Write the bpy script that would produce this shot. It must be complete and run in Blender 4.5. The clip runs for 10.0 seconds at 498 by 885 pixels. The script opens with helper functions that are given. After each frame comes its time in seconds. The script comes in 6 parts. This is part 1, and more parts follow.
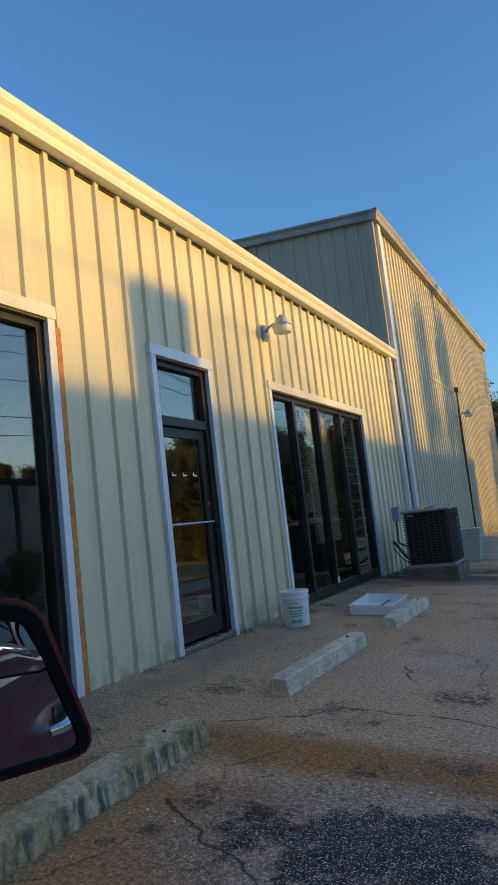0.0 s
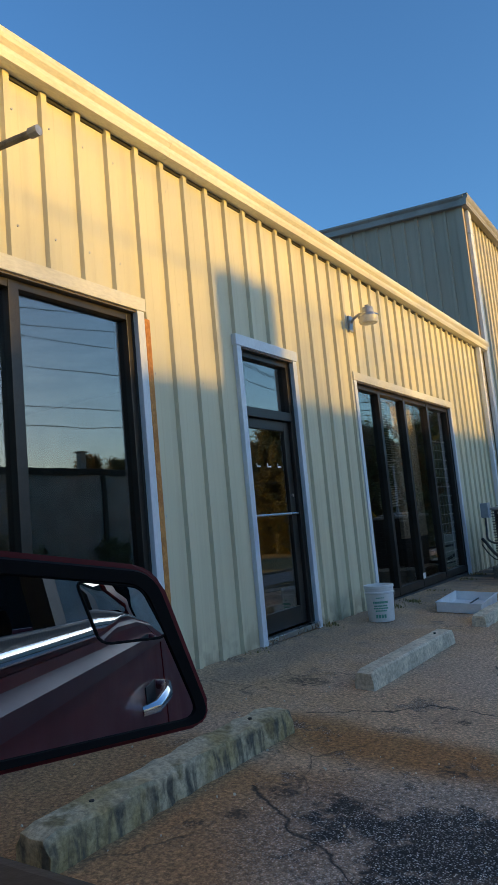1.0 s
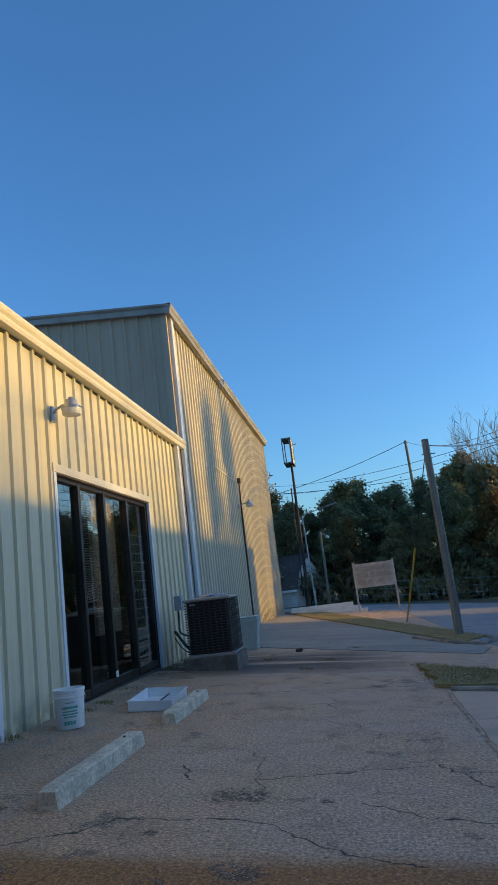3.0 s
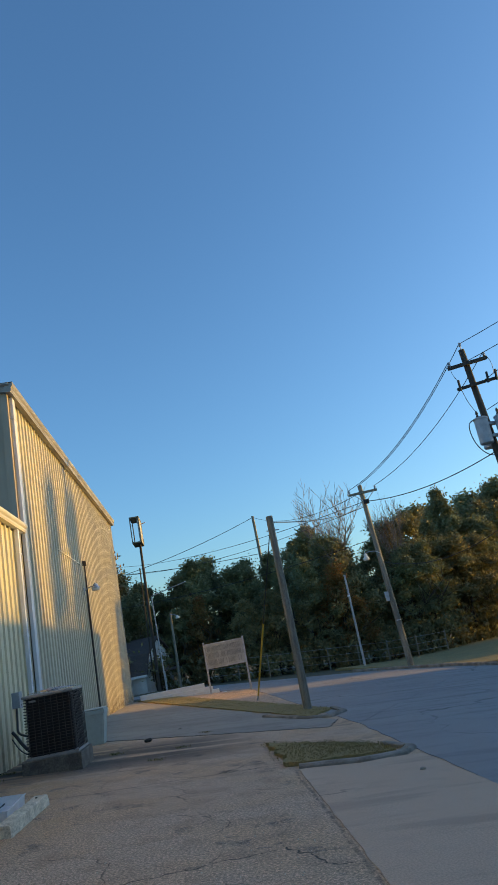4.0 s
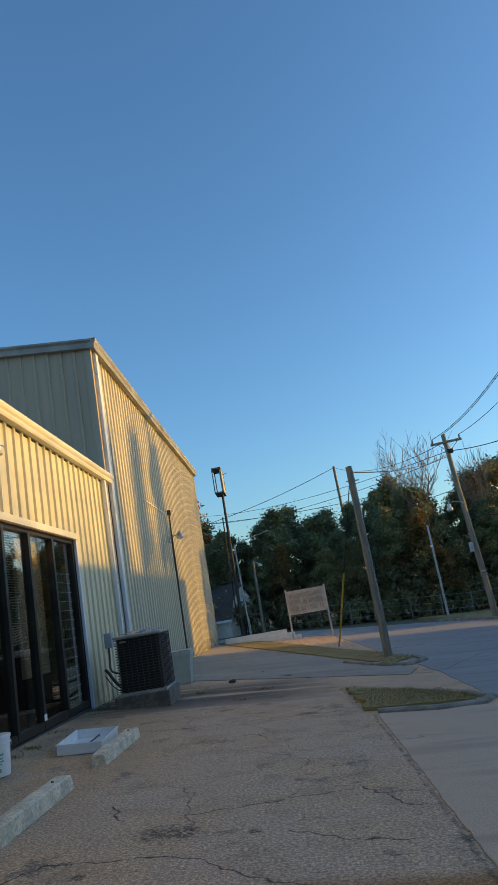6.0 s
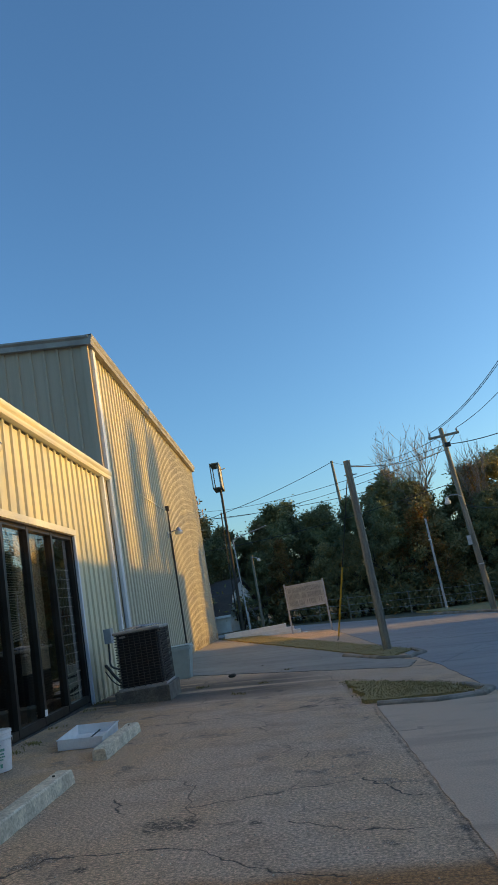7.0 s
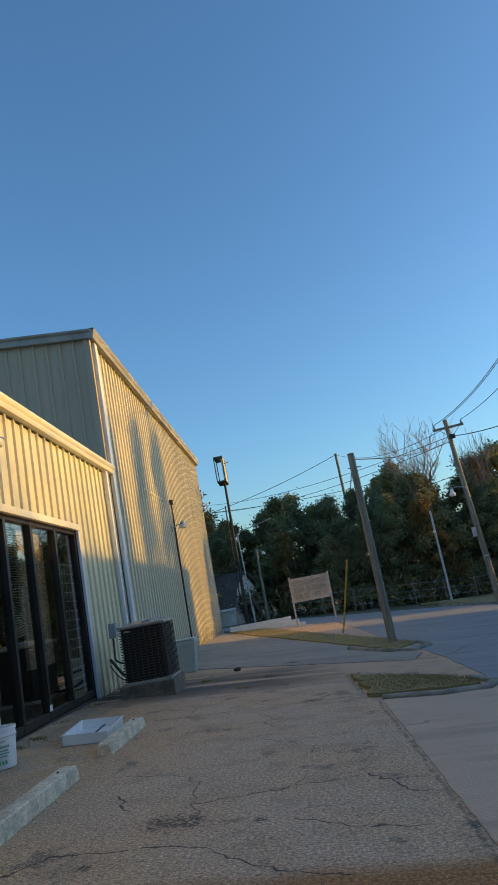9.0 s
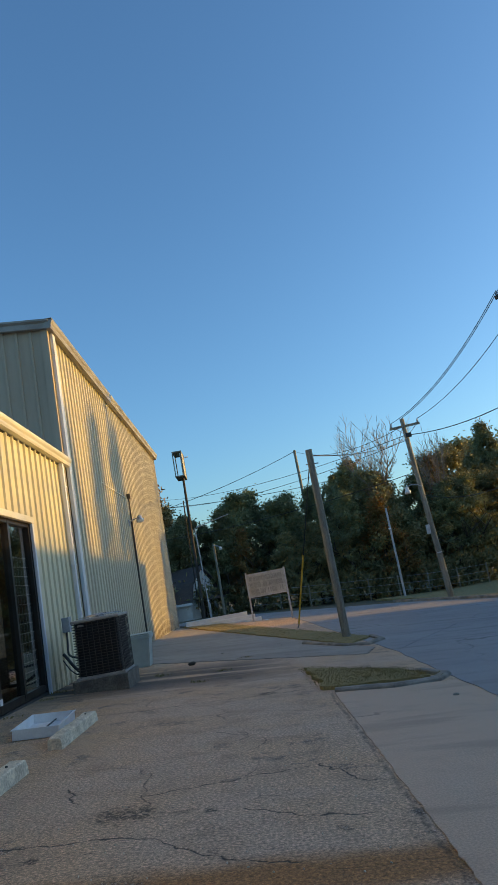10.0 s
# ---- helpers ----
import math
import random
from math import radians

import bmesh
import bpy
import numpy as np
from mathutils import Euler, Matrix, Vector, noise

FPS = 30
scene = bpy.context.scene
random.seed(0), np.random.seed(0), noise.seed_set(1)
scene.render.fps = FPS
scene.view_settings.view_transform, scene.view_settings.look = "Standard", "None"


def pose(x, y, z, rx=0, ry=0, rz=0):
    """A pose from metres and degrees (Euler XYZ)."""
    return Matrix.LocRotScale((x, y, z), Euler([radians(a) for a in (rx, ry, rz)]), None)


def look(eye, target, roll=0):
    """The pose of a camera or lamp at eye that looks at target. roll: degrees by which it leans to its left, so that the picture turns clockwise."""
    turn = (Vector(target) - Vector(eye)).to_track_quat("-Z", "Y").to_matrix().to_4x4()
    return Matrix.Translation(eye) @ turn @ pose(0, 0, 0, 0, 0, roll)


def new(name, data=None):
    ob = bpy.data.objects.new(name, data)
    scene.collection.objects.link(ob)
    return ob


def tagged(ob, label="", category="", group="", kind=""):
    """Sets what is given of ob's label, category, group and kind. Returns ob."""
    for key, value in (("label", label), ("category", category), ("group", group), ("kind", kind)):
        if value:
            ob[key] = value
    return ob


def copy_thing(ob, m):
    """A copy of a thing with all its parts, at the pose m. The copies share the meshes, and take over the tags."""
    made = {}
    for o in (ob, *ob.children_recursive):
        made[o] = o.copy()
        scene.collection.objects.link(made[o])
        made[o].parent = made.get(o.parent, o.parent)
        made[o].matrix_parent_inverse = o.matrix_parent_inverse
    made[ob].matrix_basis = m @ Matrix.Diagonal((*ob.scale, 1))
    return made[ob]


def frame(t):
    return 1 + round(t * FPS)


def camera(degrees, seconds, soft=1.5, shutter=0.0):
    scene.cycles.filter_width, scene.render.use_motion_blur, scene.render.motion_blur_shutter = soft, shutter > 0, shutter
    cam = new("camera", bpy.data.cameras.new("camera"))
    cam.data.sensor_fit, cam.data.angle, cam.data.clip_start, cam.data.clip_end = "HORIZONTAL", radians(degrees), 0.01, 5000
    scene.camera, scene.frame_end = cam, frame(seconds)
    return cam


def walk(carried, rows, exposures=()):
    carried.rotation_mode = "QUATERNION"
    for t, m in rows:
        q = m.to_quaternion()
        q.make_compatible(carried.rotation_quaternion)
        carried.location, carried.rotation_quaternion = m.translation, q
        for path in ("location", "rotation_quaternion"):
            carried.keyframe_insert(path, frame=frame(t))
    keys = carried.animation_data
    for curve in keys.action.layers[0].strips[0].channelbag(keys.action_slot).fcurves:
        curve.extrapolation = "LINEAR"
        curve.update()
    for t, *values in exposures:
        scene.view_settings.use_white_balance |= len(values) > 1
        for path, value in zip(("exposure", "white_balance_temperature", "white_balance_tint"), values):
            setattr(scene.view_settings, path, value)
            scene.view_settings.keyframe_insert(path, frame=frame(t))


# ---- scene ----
cam = camera(40.0, 10.0)
PATH = [
    (0, (-0.215, -2.659, 1.051), (-1.093, -0.877, 1.281), -6.5),
    (0.5, (-0.237, -2.659, 1.043), (-1.259, -0.956, 1.273), -6.1),
    (1, (-0.257, -2.657, 1.034), (-1.341, -0.993, 1.27), -5.3),
    (1.5, (-0.275, -2.657, 1.029), (-1.416, -1.033, 1.276), -3.7),
    (2, (-0.261, -2.661, 1.035), (-1.367, -1.015, 1.3), -5.1),
    (2.5, (-0.269, -2.628, 1.035), (-0.906, -0.754, 1.323), -5.7),
    (3, (-0.242, -2.645, 1.073), (-0.498, -0.703, 1.476), -7.0),
    (3.2, (-0.221, -2.648, 1.094), (-0.341, -0.706, 1.556), -7.6),
    (4.3, (-0.159, -2.855, 1.09), (0.079, -0.948, 1.643), -11.6),
    (4.5, (-0.138, -2.895, 1.089), (-0.004, -0.978, 1.644), -10.8),
    (5, (-0.144, -2.849, 1.081), (-0.112, -0.903, 1.54), -8.9),
    (5.5, (-0.143, -2.798, 1.09), (-0.178, -0.851, 1.545), -9.4),
    (7, (-0.14, -2.815, 1.078), (-0.181, -0.865, 1.519), -10.4),
    (7.5, (-0.139, -2.783, 1.084), (-0.197, -0.83, 1.509), -9.8),
    (8, (-0.134, -2.777, 1.088), (-0.192, -0.823, 1.513), -10.1),
    (8.5, (-0.131, -2.785, 1.09), (-0.2, -0.832, 1.515), -10.3),
    (9, (-0.133, -2.756, 1.091), (-0.189, -0.802, 1.515), -10.7),
    (9.5, (-0.126, -2.766, 1.082), (-0.128, -0.812, 1.507), -10.4),
    (10, (-0.118, -2.762, 1.068), (-0.06, -0.802, 1.459), -10.4),
]
walk(cam, [(t, look(eye, target, roll)) for t, eye, target, roll in PATH], [(0.0, 1.58, 7100, 9), (1.5, 1.50, 6800, 9), (2.5, 1.44, 6400, 10), (3.2, 1.54, 6550, 10), (4.3, 1.62, 7900, 9), (10.0, 1.62, 7900, 9)])

# ---- world, sun ----
SUN_AZ, SUN_EL = radians(80), radians(5.8)
world = bpy.data.worlds.new("world")
scene.world = world
world.use_nodes = True
wn = world.node_tree
sky = wn.nodes.new("ShaderNodeTexSky")
sky.sky_type, sky.sun_disc = "NISHITA", False
sky.sun_elevation, sky.sun_rotation = SUN_EL, SUN_AZ
sky.air_density, sky.dust_density, sky.ozone_density = 1.0, 1.0, 4.5
wn.links.new(sky.outputs[0], wn.nodes["Background"].inputs[0])
wn.nodes["Background"].inputs[1].default_value = 0.15
sun_data = bpy.data.lights.new("sun", "SUN")
sun_data.energy, sun_data.angle, sun_data.color = 1.55, radians(0.6), (1.0, 0.60, 0.08)
sun = new("sun", sun_data)
sun.matrix_world = look((math.sin(SUN_AZ) * 50, math.cos(SUN_AZ) * 50, 50 * math.tan(SUN_EL)), (0, 0, 0))


# ---- materials ----
class Net:
    """A short way to write node trees."""

    def __init__(self, name):
        self.mat = bpy.data.materials.new(name)
        self.mat.use_nodes = True
        self.t = self.mat.node_tree
        self.bsdf = self.t.nodes["Principled BSDF"]
        self.out = self.t.nodes["Material Output"]
        self.pos = self.add("ShaderNodeNewGeometry").outputs["Position"]

    def add(self, kind, **values):
        n = self.t.nodes.new(kind)
        for k, v in values.items():
            setattr(n, k, v)
        return n

    def put(self, socket, value):
        if isinstance(value, bpy.types.NodeSocket):
            self.t.links.new(value, socket)
        elif isinstance(value, tuple) and len(value) == 3 and socket.type == "RGBA":
            socket.default_value = (*value, 1)
        else:
            socket.default_value = value

    def math(self, op, a, b=0.0, c=0.0, clamp=False):
        n = self.add("ShaderNodeMath", operation=op, use_clamp=clamp)
        self.put(n.inputs[0], a), self.put(n.inputs[1], b), self.put(n.inputs[2], c)
        return n.outputs[0]

    def stretch(self, v, s):
        n = self.add("ShaderNodeVectorMath", operation="MULTIPLY")
        self.put(n.inputs[0], v), self.put(n.inputs[1], s)
        return n.outputs[0]

    def shift(self, v, by):
        n = self.add("ShaderNodeVectorMath", operation="ADD")
        self.put(n.inputs[0], v), self.put(n.inputs[1], by)
        return n.outputs[0]

    def noise(self, scale, detail=5.0, v=None, rough=0.55, warp=0.0):
        n = self.add("ShaderNodeTexNoise")
        self.put(n.inputs["Vector"], v or self.pos)
        n.inputs["Scale"].default_value, n.inputs["Detail"].default_value = scale, detail
        n.inputs["Roughness"].default_value, n.inputs["Distortion"].default_value = rough, warp
        return n.outputs["Fac"]

    def cells(self, scale, feature="F1", v=None, out="Distance"):
        n = self.add("ShaderNodeTexVoronoi", feature=feature)
        self.put(n.inputs["Vector"], v or self.pos)
        n.inputs["Scale"].default_value = scale
        return n.outputs[out]

    def step(self, v, lo, hi, to0=0.0, to1=1.0):
        n = self.add("ShaderNodeMapRange", interpolation_type="SMOOTHSTEP")
        for k, x in enumerate((v, lo, hi, to0, to1)):
            self.put(n.inputs[k], x)
        return n.outputs[0]

    def mix(self, fac, a, b, blend="MIX"):
        n = self.add("ShaderNodeMix", data_type="RGBA", blend_type=blend)
        self.put(n.inputs[0], fac), self.put(n.inputs[6], a), self.put(n.inputs[7], b)
        return n.outputs[2]

    def axes(self):
        n = self.add("ShaderNodeSeparateXYZ")
        self.put(n.inputs[0], self.pos)
        return n.outputs

    def chance(self):
        return self.add("ShaderNodeObjectInfo").outputs["Random"]

    def bump(self, height, strength, distance=0.01):
        n = self.add("ShaderNodeBump")
        n.inputs["Strength"].default_value, n.inputs["Distance"].default_value = strength, distance
        self.put(n.inputs["Height"], height)
        self.put(self.bsdf.inputs["Normal"], n.outputs[0])

    def done(self, base, rough=0.6, metal=0.0):
        self.put(self.bsdf.inputs["Base Color"], base)
        self.put(self.bsdf.inputs["Roughness"], rough)
        self.put(self.bsdf.inputs["Metallic"], metal)
        return self.mat


def surface(name, a, b, scale=3.0, fine=60.0, amount=0.25, rough=0.6, metal=0.0, bump=0.15, squash=(1, 1, 1), vary=0.0):
    """Two tones blended by a coarse noise, roughened by a fine one."""
    n = Net(name)
    v = n.stretch(n.pos, squash)
    big, small = n.noise(scale, 5, v), n.noise(fine, 4, v)
    base = n.mix(n.step(big, 0.35, 0.65), a, b)
    grain = n.step(small, 0.25, 0.75, 1 - amount, 1 + amount)
    base = n.mix(1.0, base, grain, "MULTIPLY")
    if vary:
        base = n.mix(1.0, base, n.step(n.chance(), 0, 1, 1 - vary, 1 + vary), "MULTIPLY")
    n.bump(small, bump)
    return n.done(base, n.step(big, 0.3, 0.7, rough - 0.08, rough + 0.08), metal)


def panel_paint(name, base, dirt, rough=0.45):
    """Sun-bleached painted sheet steel: streaks down the sheet, dust near the foot, per-sheet tone."""
    n = Net(name)
    streak = n.noise(1.0, 5, n.stretch(n.pos, (9, 9, 0.35)))
    blot = n.noise(0.9, 4)
    small = n.noise(140, 3)
    c = n.mix(n.step(streak, 0.42, 0.75, 0.0, 0.35), base, dirt)
    c = n.mix(n.step(blot, 0.5, 0.72, 0.0, 0.25), c, tuple(k * 0.86 for k in base))
    c = n.mix(1.0, c, n.step(n.chance(), 0, 1, 0.95, 1.04), "MULTIPLY")
    c = n.mix(1.0, c, n.step(small, 0.3, 0.7, 0.95, 1.05), "MULTIPLY")
    dots = n.step(n.cells(2.3, v=n.stretch(n.pos, (0.1, 1, 1))), 0.016, 0.010)
    c = n.mix(n.math("MULTIPLY", dots, 0.8), c, (0.10, 0.06, 0.035))
    splash = n.math("MULTIPLY", n.step(n.axes()[2], 0.35, -0.15), n.step(n.noise(6, 5), 0.4, 0.62))
    c = n.mix(n.math("MULTIPLY", splash, 0.55), c, (0.17, 0.11, 0.06))
    n.bump(n.noise(2.2, 3, n.stretch(n.pos, (1, 1, 0.5))), 0.10, 0.05)
    return n.done(c, n.step(blot, 0.3, 0.7, rough - 0.06, rough + 0.1))


def glass_mat(name, tint, base, slope, sheen=(0.95, 0.97, 1.0)):
    n = Net(name)
    clear, gloss, mixer, fres = n.add("ShaderNodeBsdfTransparent"), n.add("ShaderNodeBsdfGlossy"), n.add("ShaderNodeMixShader"), n.add("ShaderNodeLayerWeight")
    clear.inputs[0].default_value = (*tint, 1)
    gloss.inputs["Color"].default_value = (*sheen, 1)
    gloss.inputs["Roughness"].default_value = 0.012
    shine = n.math("ADD", n.math("MULTIPLY", n.math("POWER", fres.outputs["Facing"], 2.0), slope), base)
    wob = n.add("ShaderNodeBump")
    wob.inputs["Strength"].default_value, wob.inputs["Distance"].default_value = 0.05, 0.02
    n.put(wob.inputs["Height"], n.noise(1.3, 2))
    n.put(gloss.inputs["Normal"], wob.outputs[0])
    n.put(mixer.inputs[0], shine), n.put(mixer.inputs[1], clear.outputs[0]), n.put(mixer.inputs[2], gloss.outputs[0])
    n.put(n.out.inputs[0], mixer.outputs[0])
    return n.mat


def lot_mat():
    """Old asphalt worn to its stones, with rust-brown washes, oil spots and cracks."""
    n = Net("worn_asphalt")
    x, y, z = n.axes()
    flat = n.stretch(n.pos, (1, 1, 0))
    warp = n.add("ShaderNodeTexNoise")
    n.put(warp.inputs["Vector"], flat)
    warp.inputs["Scale"].default_value, warp.inputs["Detail"].default_value = 1.6, 5
    bent = n.shift(flat, n.stretch(warp.outputs["Color"], (0.55, 0.55, 0)))
    coarse, mid = n.noise(0.55, 6, flat), n.noise(2.6, 6, flat)
    stone, stone_id = n.cells(120, v=flat), n.cells(120, v=flat, out="Color")
    grit = n.noise(45, 6, flat, rough=0.7)
    c = n.mix(n.step(coarse, 0.38, 0.62), (0.555, 0.385, 0.268), (0.590, 0.375, 0.225))
    c = n.mix(n.step(mid, 0.45, 0.7, 0, 0.75), c, (0.430, 0.280, 0.180))
    wob = n.math("MULTIPLY", n.math("SUBTRACT", n.noise(1.1, 5, flat), 0.5), 0.9)
    # rust wash that runs off between the parking stops, and clay soil round the first one
    yy = n.math("ADD", n.math("SUBTRACT", y, 0.68), n.math("MULTIPLY", wob, 0.55))
    band = n.math("MULTIPLY", n.step(n.math("ABSOLUTE", yy), 0.34, 0.10), n.step(x, -2.75, -2.35))
    soil = n.math("MULTIPLY", n.step(n.math("ADD", y, wob), 0.45, 0.15), n.step(n.math("ADD", x, wob), -1.3, -1.8))
    c = n.mix(n.math("MULTIPLY", n.math("MAXIMUM", band, n.math("MULTIPLY", soil, 0.8)), 0.92), c, (0.360, 0.155, 0.042))
    wash = n.math("MULTIPLY", n.step(n.math("ADD", x, n.math("MULTIPLY", wob, 1.6)), -1.5, -2.5), n.step(mid, 0.62, 0.42))
    c = n.mix(n.math("MULTIPLY", wash, 0.45), c, (0.400, 0.230, 0.100))
    foot = n.math("MULTIPLY", n.step(n.math("ADD", x, n.math("MULTIPLY", wob, 0.7)), -2.7, -3.3), n.step(mid, 0.3, 0.6))
    c = n.mix(n.math("MULTIPLY", foot, 0.45), c, (0.17, 0.13, 0.09))
    # bare black binder with loose pale stones
    dx, dy = n.math("SUBTRACT", x, -1.0), n.math("ADD", y, 0.20)
    far = n.math("ADD", n.math("MULTIPLY", n.math("MULTIPLY", dx, dx), 1.3), n.math("MULTIPLY", n.math("MULTIPLY", dy, dy), 2.6))
    torn = n.math("MULTIPLY", n.math("SUBTRACT", n.noise(3.2, 7, flat, 0.7), 0.5), 3.6)
    bare = n.step(n.math("ADD", far, torn), 0.70, 0.30)
    chips = n.step(n.math("ADD", far, n.math("MULTIPLY", wob, 1.5)), 1.9, 0.7)
    worn = n.math("MULTIPLY", n.step(n.noise(2.3, 8, flat, 0.72), 0.555, 0.61), n.step(coarse, 0.44, 0.54))
    pebble = n.mix(n.step(stone, 0.50, 0.28), (0.030, 0.025, 0.021), n.mix(n.step(stone_id, 0, 1), (0.10, 0.09, 0.08), (0.58, 0.54, 0.50)))
    pale = n.mix(n.step(stone, 0.55, 0.32), (0.17, 0.15, 0.135), n.mix(n.step(stone_id, 0, 1), (0.34, 0.31, 0.29), (0.68, 0.64, 0.60)))
    c = n.mix(n.math("MULTIPLY", chips, 0.45), c, pale)
    c = n.mix(n.math("MULTIPLY", n.math("MAXIMUM", bare, n.math("MULTIPLY", worn, 0.6)), n.step(mid, 0.26, 0.48)), c, pebble)
    c = n.mix(1.0, c, n.step(grit, 0.3, 0.72, 0.48, 1.50), "MULTIPLY")
    c = n.mix(0.5, c, n.mix(1.0, c, n.step(stone_id, 0, 1, 0.5, 1.65), "MULTIPLY"))
    # oil spots
    crumbs = n.step(n.noise(24, 5, flat, 0.7), 0.40, 0.54)
    rag = n.math("MULTIPLY", n.math("SUBTRACT", n.noise(11, 8, flat, 0.75), 0.5), 0.9)
    for px, py, r in ((-1.97, -0.02, 0.11), (-2.01, -0.31, 0.08), (-1.66, -0.02, 0.14), (-2.12, -0.46, 0.06), (-1.40, 0.53, 0.08), (-1.17, 1.89, 0.24), (-0.62, 1.80, 0.07), (-1.55, 1.25, 0.06), (-2.75, 1.62, 0.20), (-0.2, 6.3, 0.16), (0.2, 6.6, 0.13)):
        ax, ay = n.math("DIVIDE", n.math("SUBTRACT", x, px), r), n.math("DIVIDE", n.math("SUBTRACT", y, py), r * 0.8)
        d = n.math("ADD", n.math("SQRT", n.math("ADD", n.math("MULTIPLY", ax, ax), n.math("MULTIPLY", ay, ay))), n.math("MULTIPLY", rag, 4.2))
        c = n.mix(n.math("MULTIPLY", n.math("MULTIPLY", n.step(d, 1.05, 0.45), crumbs), 0.78), c, (0.024, 0.018, 0.013))
    seep = n.math("MULTIPLY", n.step(n.math("ABSOLUTE", n.math("ADD", n.math("SUBTRACT", y, 9.2), wob)), 2.2, 0.5), n.step(n.noise(1.0, 6, n.stretch(n.pos, (0.35, 2.6, 0))), 0.34, 0.52))
    c = n.mix(n.math("MULTIPLY", n.math("MULTIPLY", seep, n.step(x, 0.8, -1.0)), 0.85), c, (0.060, 0.049, 0.040))
    # cracks: a fine net, and the long ones across the lot
    crack = n.math("MULTIPLY", n.step(n.cells(0.74, "DISTANCE_TO_EDGE", bent), 0.006, 0.001), n.step(n.noise(1.0, 3, flat), 0.44, 0.56))
    hair = n.math("MULTIPLY", n.step(n.cells(2.1, "DISTANCE_TO_EDGE", bent), 0.012, 0.002), n.step(coarse, 0.48, 0.58))
    crack = n.math("MAXIMUM", n.math("MULTIPLY", crack, 0.65), n.math("MULTIPLY", hair, 0.35))
    bx, by = n.add("ShaderNodeSeparateXYZ"), n.noise(5.5, 6, flat, 0.7)
    kink = n.add("ShaderNodeTexNoise")
    n.put(kink.inputs["Vector"], flat)
    kink.inputs["Scale"].default_value, kink.inputs["Detail"].default_value = 6.5, 6
    n.put(bx.inputs[0], n.shift(n.shift(flat, n.stretch(warp.outputs["Color"], (0.22, 0.22, 0))), n.stretch(kink.outputs["Color"], (0.16, 0.16, 0))))
    thin = n.step(by, 0.3, 0.7, 0.004, 0.026)
    for line in (((-2.45, 0.98), (-2.04, 1.24), (-1.79, 1.52), (-1.29, 1.48), (-0.92, 1.40), (-0.50, 0.96), (-0.12, 0.84)), ((-2.12, -0.06), (-1.77, -0.26), (-1.56, -0.34), (-1.30, -0.62)), ((-1.05, 2.30), (-0.50, 2.46), (0.05, 2.56)), ((-0.38, 1.82), (-0.10, 1.50), (0.30, 1.45)), ((-1.75, 2.7), (-1.55, 2.2)), ((0.1, 2.6), (0.35, 2.1), (0.58, 2.0)), ((-3.3, 5.9), (-1.6, 6.0), (-0.4, 6.2), (0.5, 6.3)), ((-3.2, 7.6), (-1.5, 7.5), (0.4, 7.9))):
        for (ax, ay), (ex, ey) in zip(line, line[1:]):
            ax, ay, ex, ey = ax + 0.19, ay + 0.19, ex + 0.19, ey + 0.19
            lx, ly = ex - ax, ey - ay
            lon = math.hypot(lx, ly)
            qx, qy = n.math("SUBTRACT", bx.outputs[0], ax), n.math("SUBTRACT", bx.outputs[1], ay)
            along = n.math("ADD", n.math("MULTIPLY", qx, lx / lon), n.math("MULTIPLY", qy, ly / lon))
            off = n.math("ABSOLUTE", n.math("SUBTRACT", n.math("MULTIPLY", qx, ly / lon), n.math("MULTIPLY", qy, lx / lon)))
            past = n.math("MAXIMUM", n.math("MAXIMUM", n.math("MULTIPLY", along, -1.0), n.math("SUBTRACT", along, lon)), 0.0)
            near = n.math("ADD", off, past)
            crack = n.math("MAXIMUM", crack, n.step(near, thin, 0.0))
    rim = n.math("MULTIPLY", n.step(n.math("ABSOLUTE", n.math("ADD", n.math("SUBTRACT", x, 0.555), n.math("MULTIPLY", wob, 0.16))), 0.026, 0.006), n.step(y, 5.9, 5.6))
    crack = n.math("MAXIMUM", crack, n.math("MULTIPLY", n.math("MULTIPLY", rim, n.step(by, 0.35, 0.6)), 0.6))
    c = n.mix(n.math("MULTIPLY", crack, 0.9), c, (0.018, 0.016, 0.013))
    h = n.math("ADD", n.math("MULTIPLY", grit, 0.5), n.math("MULTIPLY", n.step(stone, 0.6, 0.1), 0.35))
    n.bump(n.math("SUBTRACT", h, crack), 0.5, 0.010)
    return n.done(c, 0.85)


def pavement_mat(name, a, b, tint, crack_scale):
    n = Net(name)
    flat = n.stretch(n.pos, (1, 1, 0))
    warp = n.add("ShaderNodeTexNoise")
    n.put(warp.inputs["Vector"], flat)
    warp.inputs["Scale"].default_value, warp.inputs["Detail"].default_value = 1.1, 5
    bent = n.shift(flat, n.stretch(warp.outputs["Color"], (1.2, 1.2, 0)))
    big, mid, grit = n.noise(0.35, 6, flat), n.noise(3, 6, flat), n.noise(70, 4, flat, 0.7)
    c = n.mix(n.step(big, 0.36, 0.64), a, b)
    c = n.mix(n.step(mid, 0.5, 0.75, 0, 0.5), c, tint)
    c = n.mix(1.0, c, n.step(grit, 0.3, 0.7, 0.8, 1.2), "MULTIPLY")
    wear = n.noise(0.9, 5, n.stretch(n.pos, (0.5, 2.4, 0)))
    c = n.mix(n.step(wear, 0.50, 0.66, 0, 0.5), c, tuple(k * 0.6 for k in a))
    crack = n.math("MULTIPLY", n.step(n.cells(crack_scale, "DISTANCE_TO_EDGE", bent), 0.007, 0.001), n.step(big, 0.46, 0.60))
    c = n.mix(n.math("MULTIPLY", crack, 0.6), c, (0.03, 0.027, 0.022))
    n.bump(n.math("SUBTRACT", grit, crack), 0.35, 0.006)
    return n.done(c, 0.8)


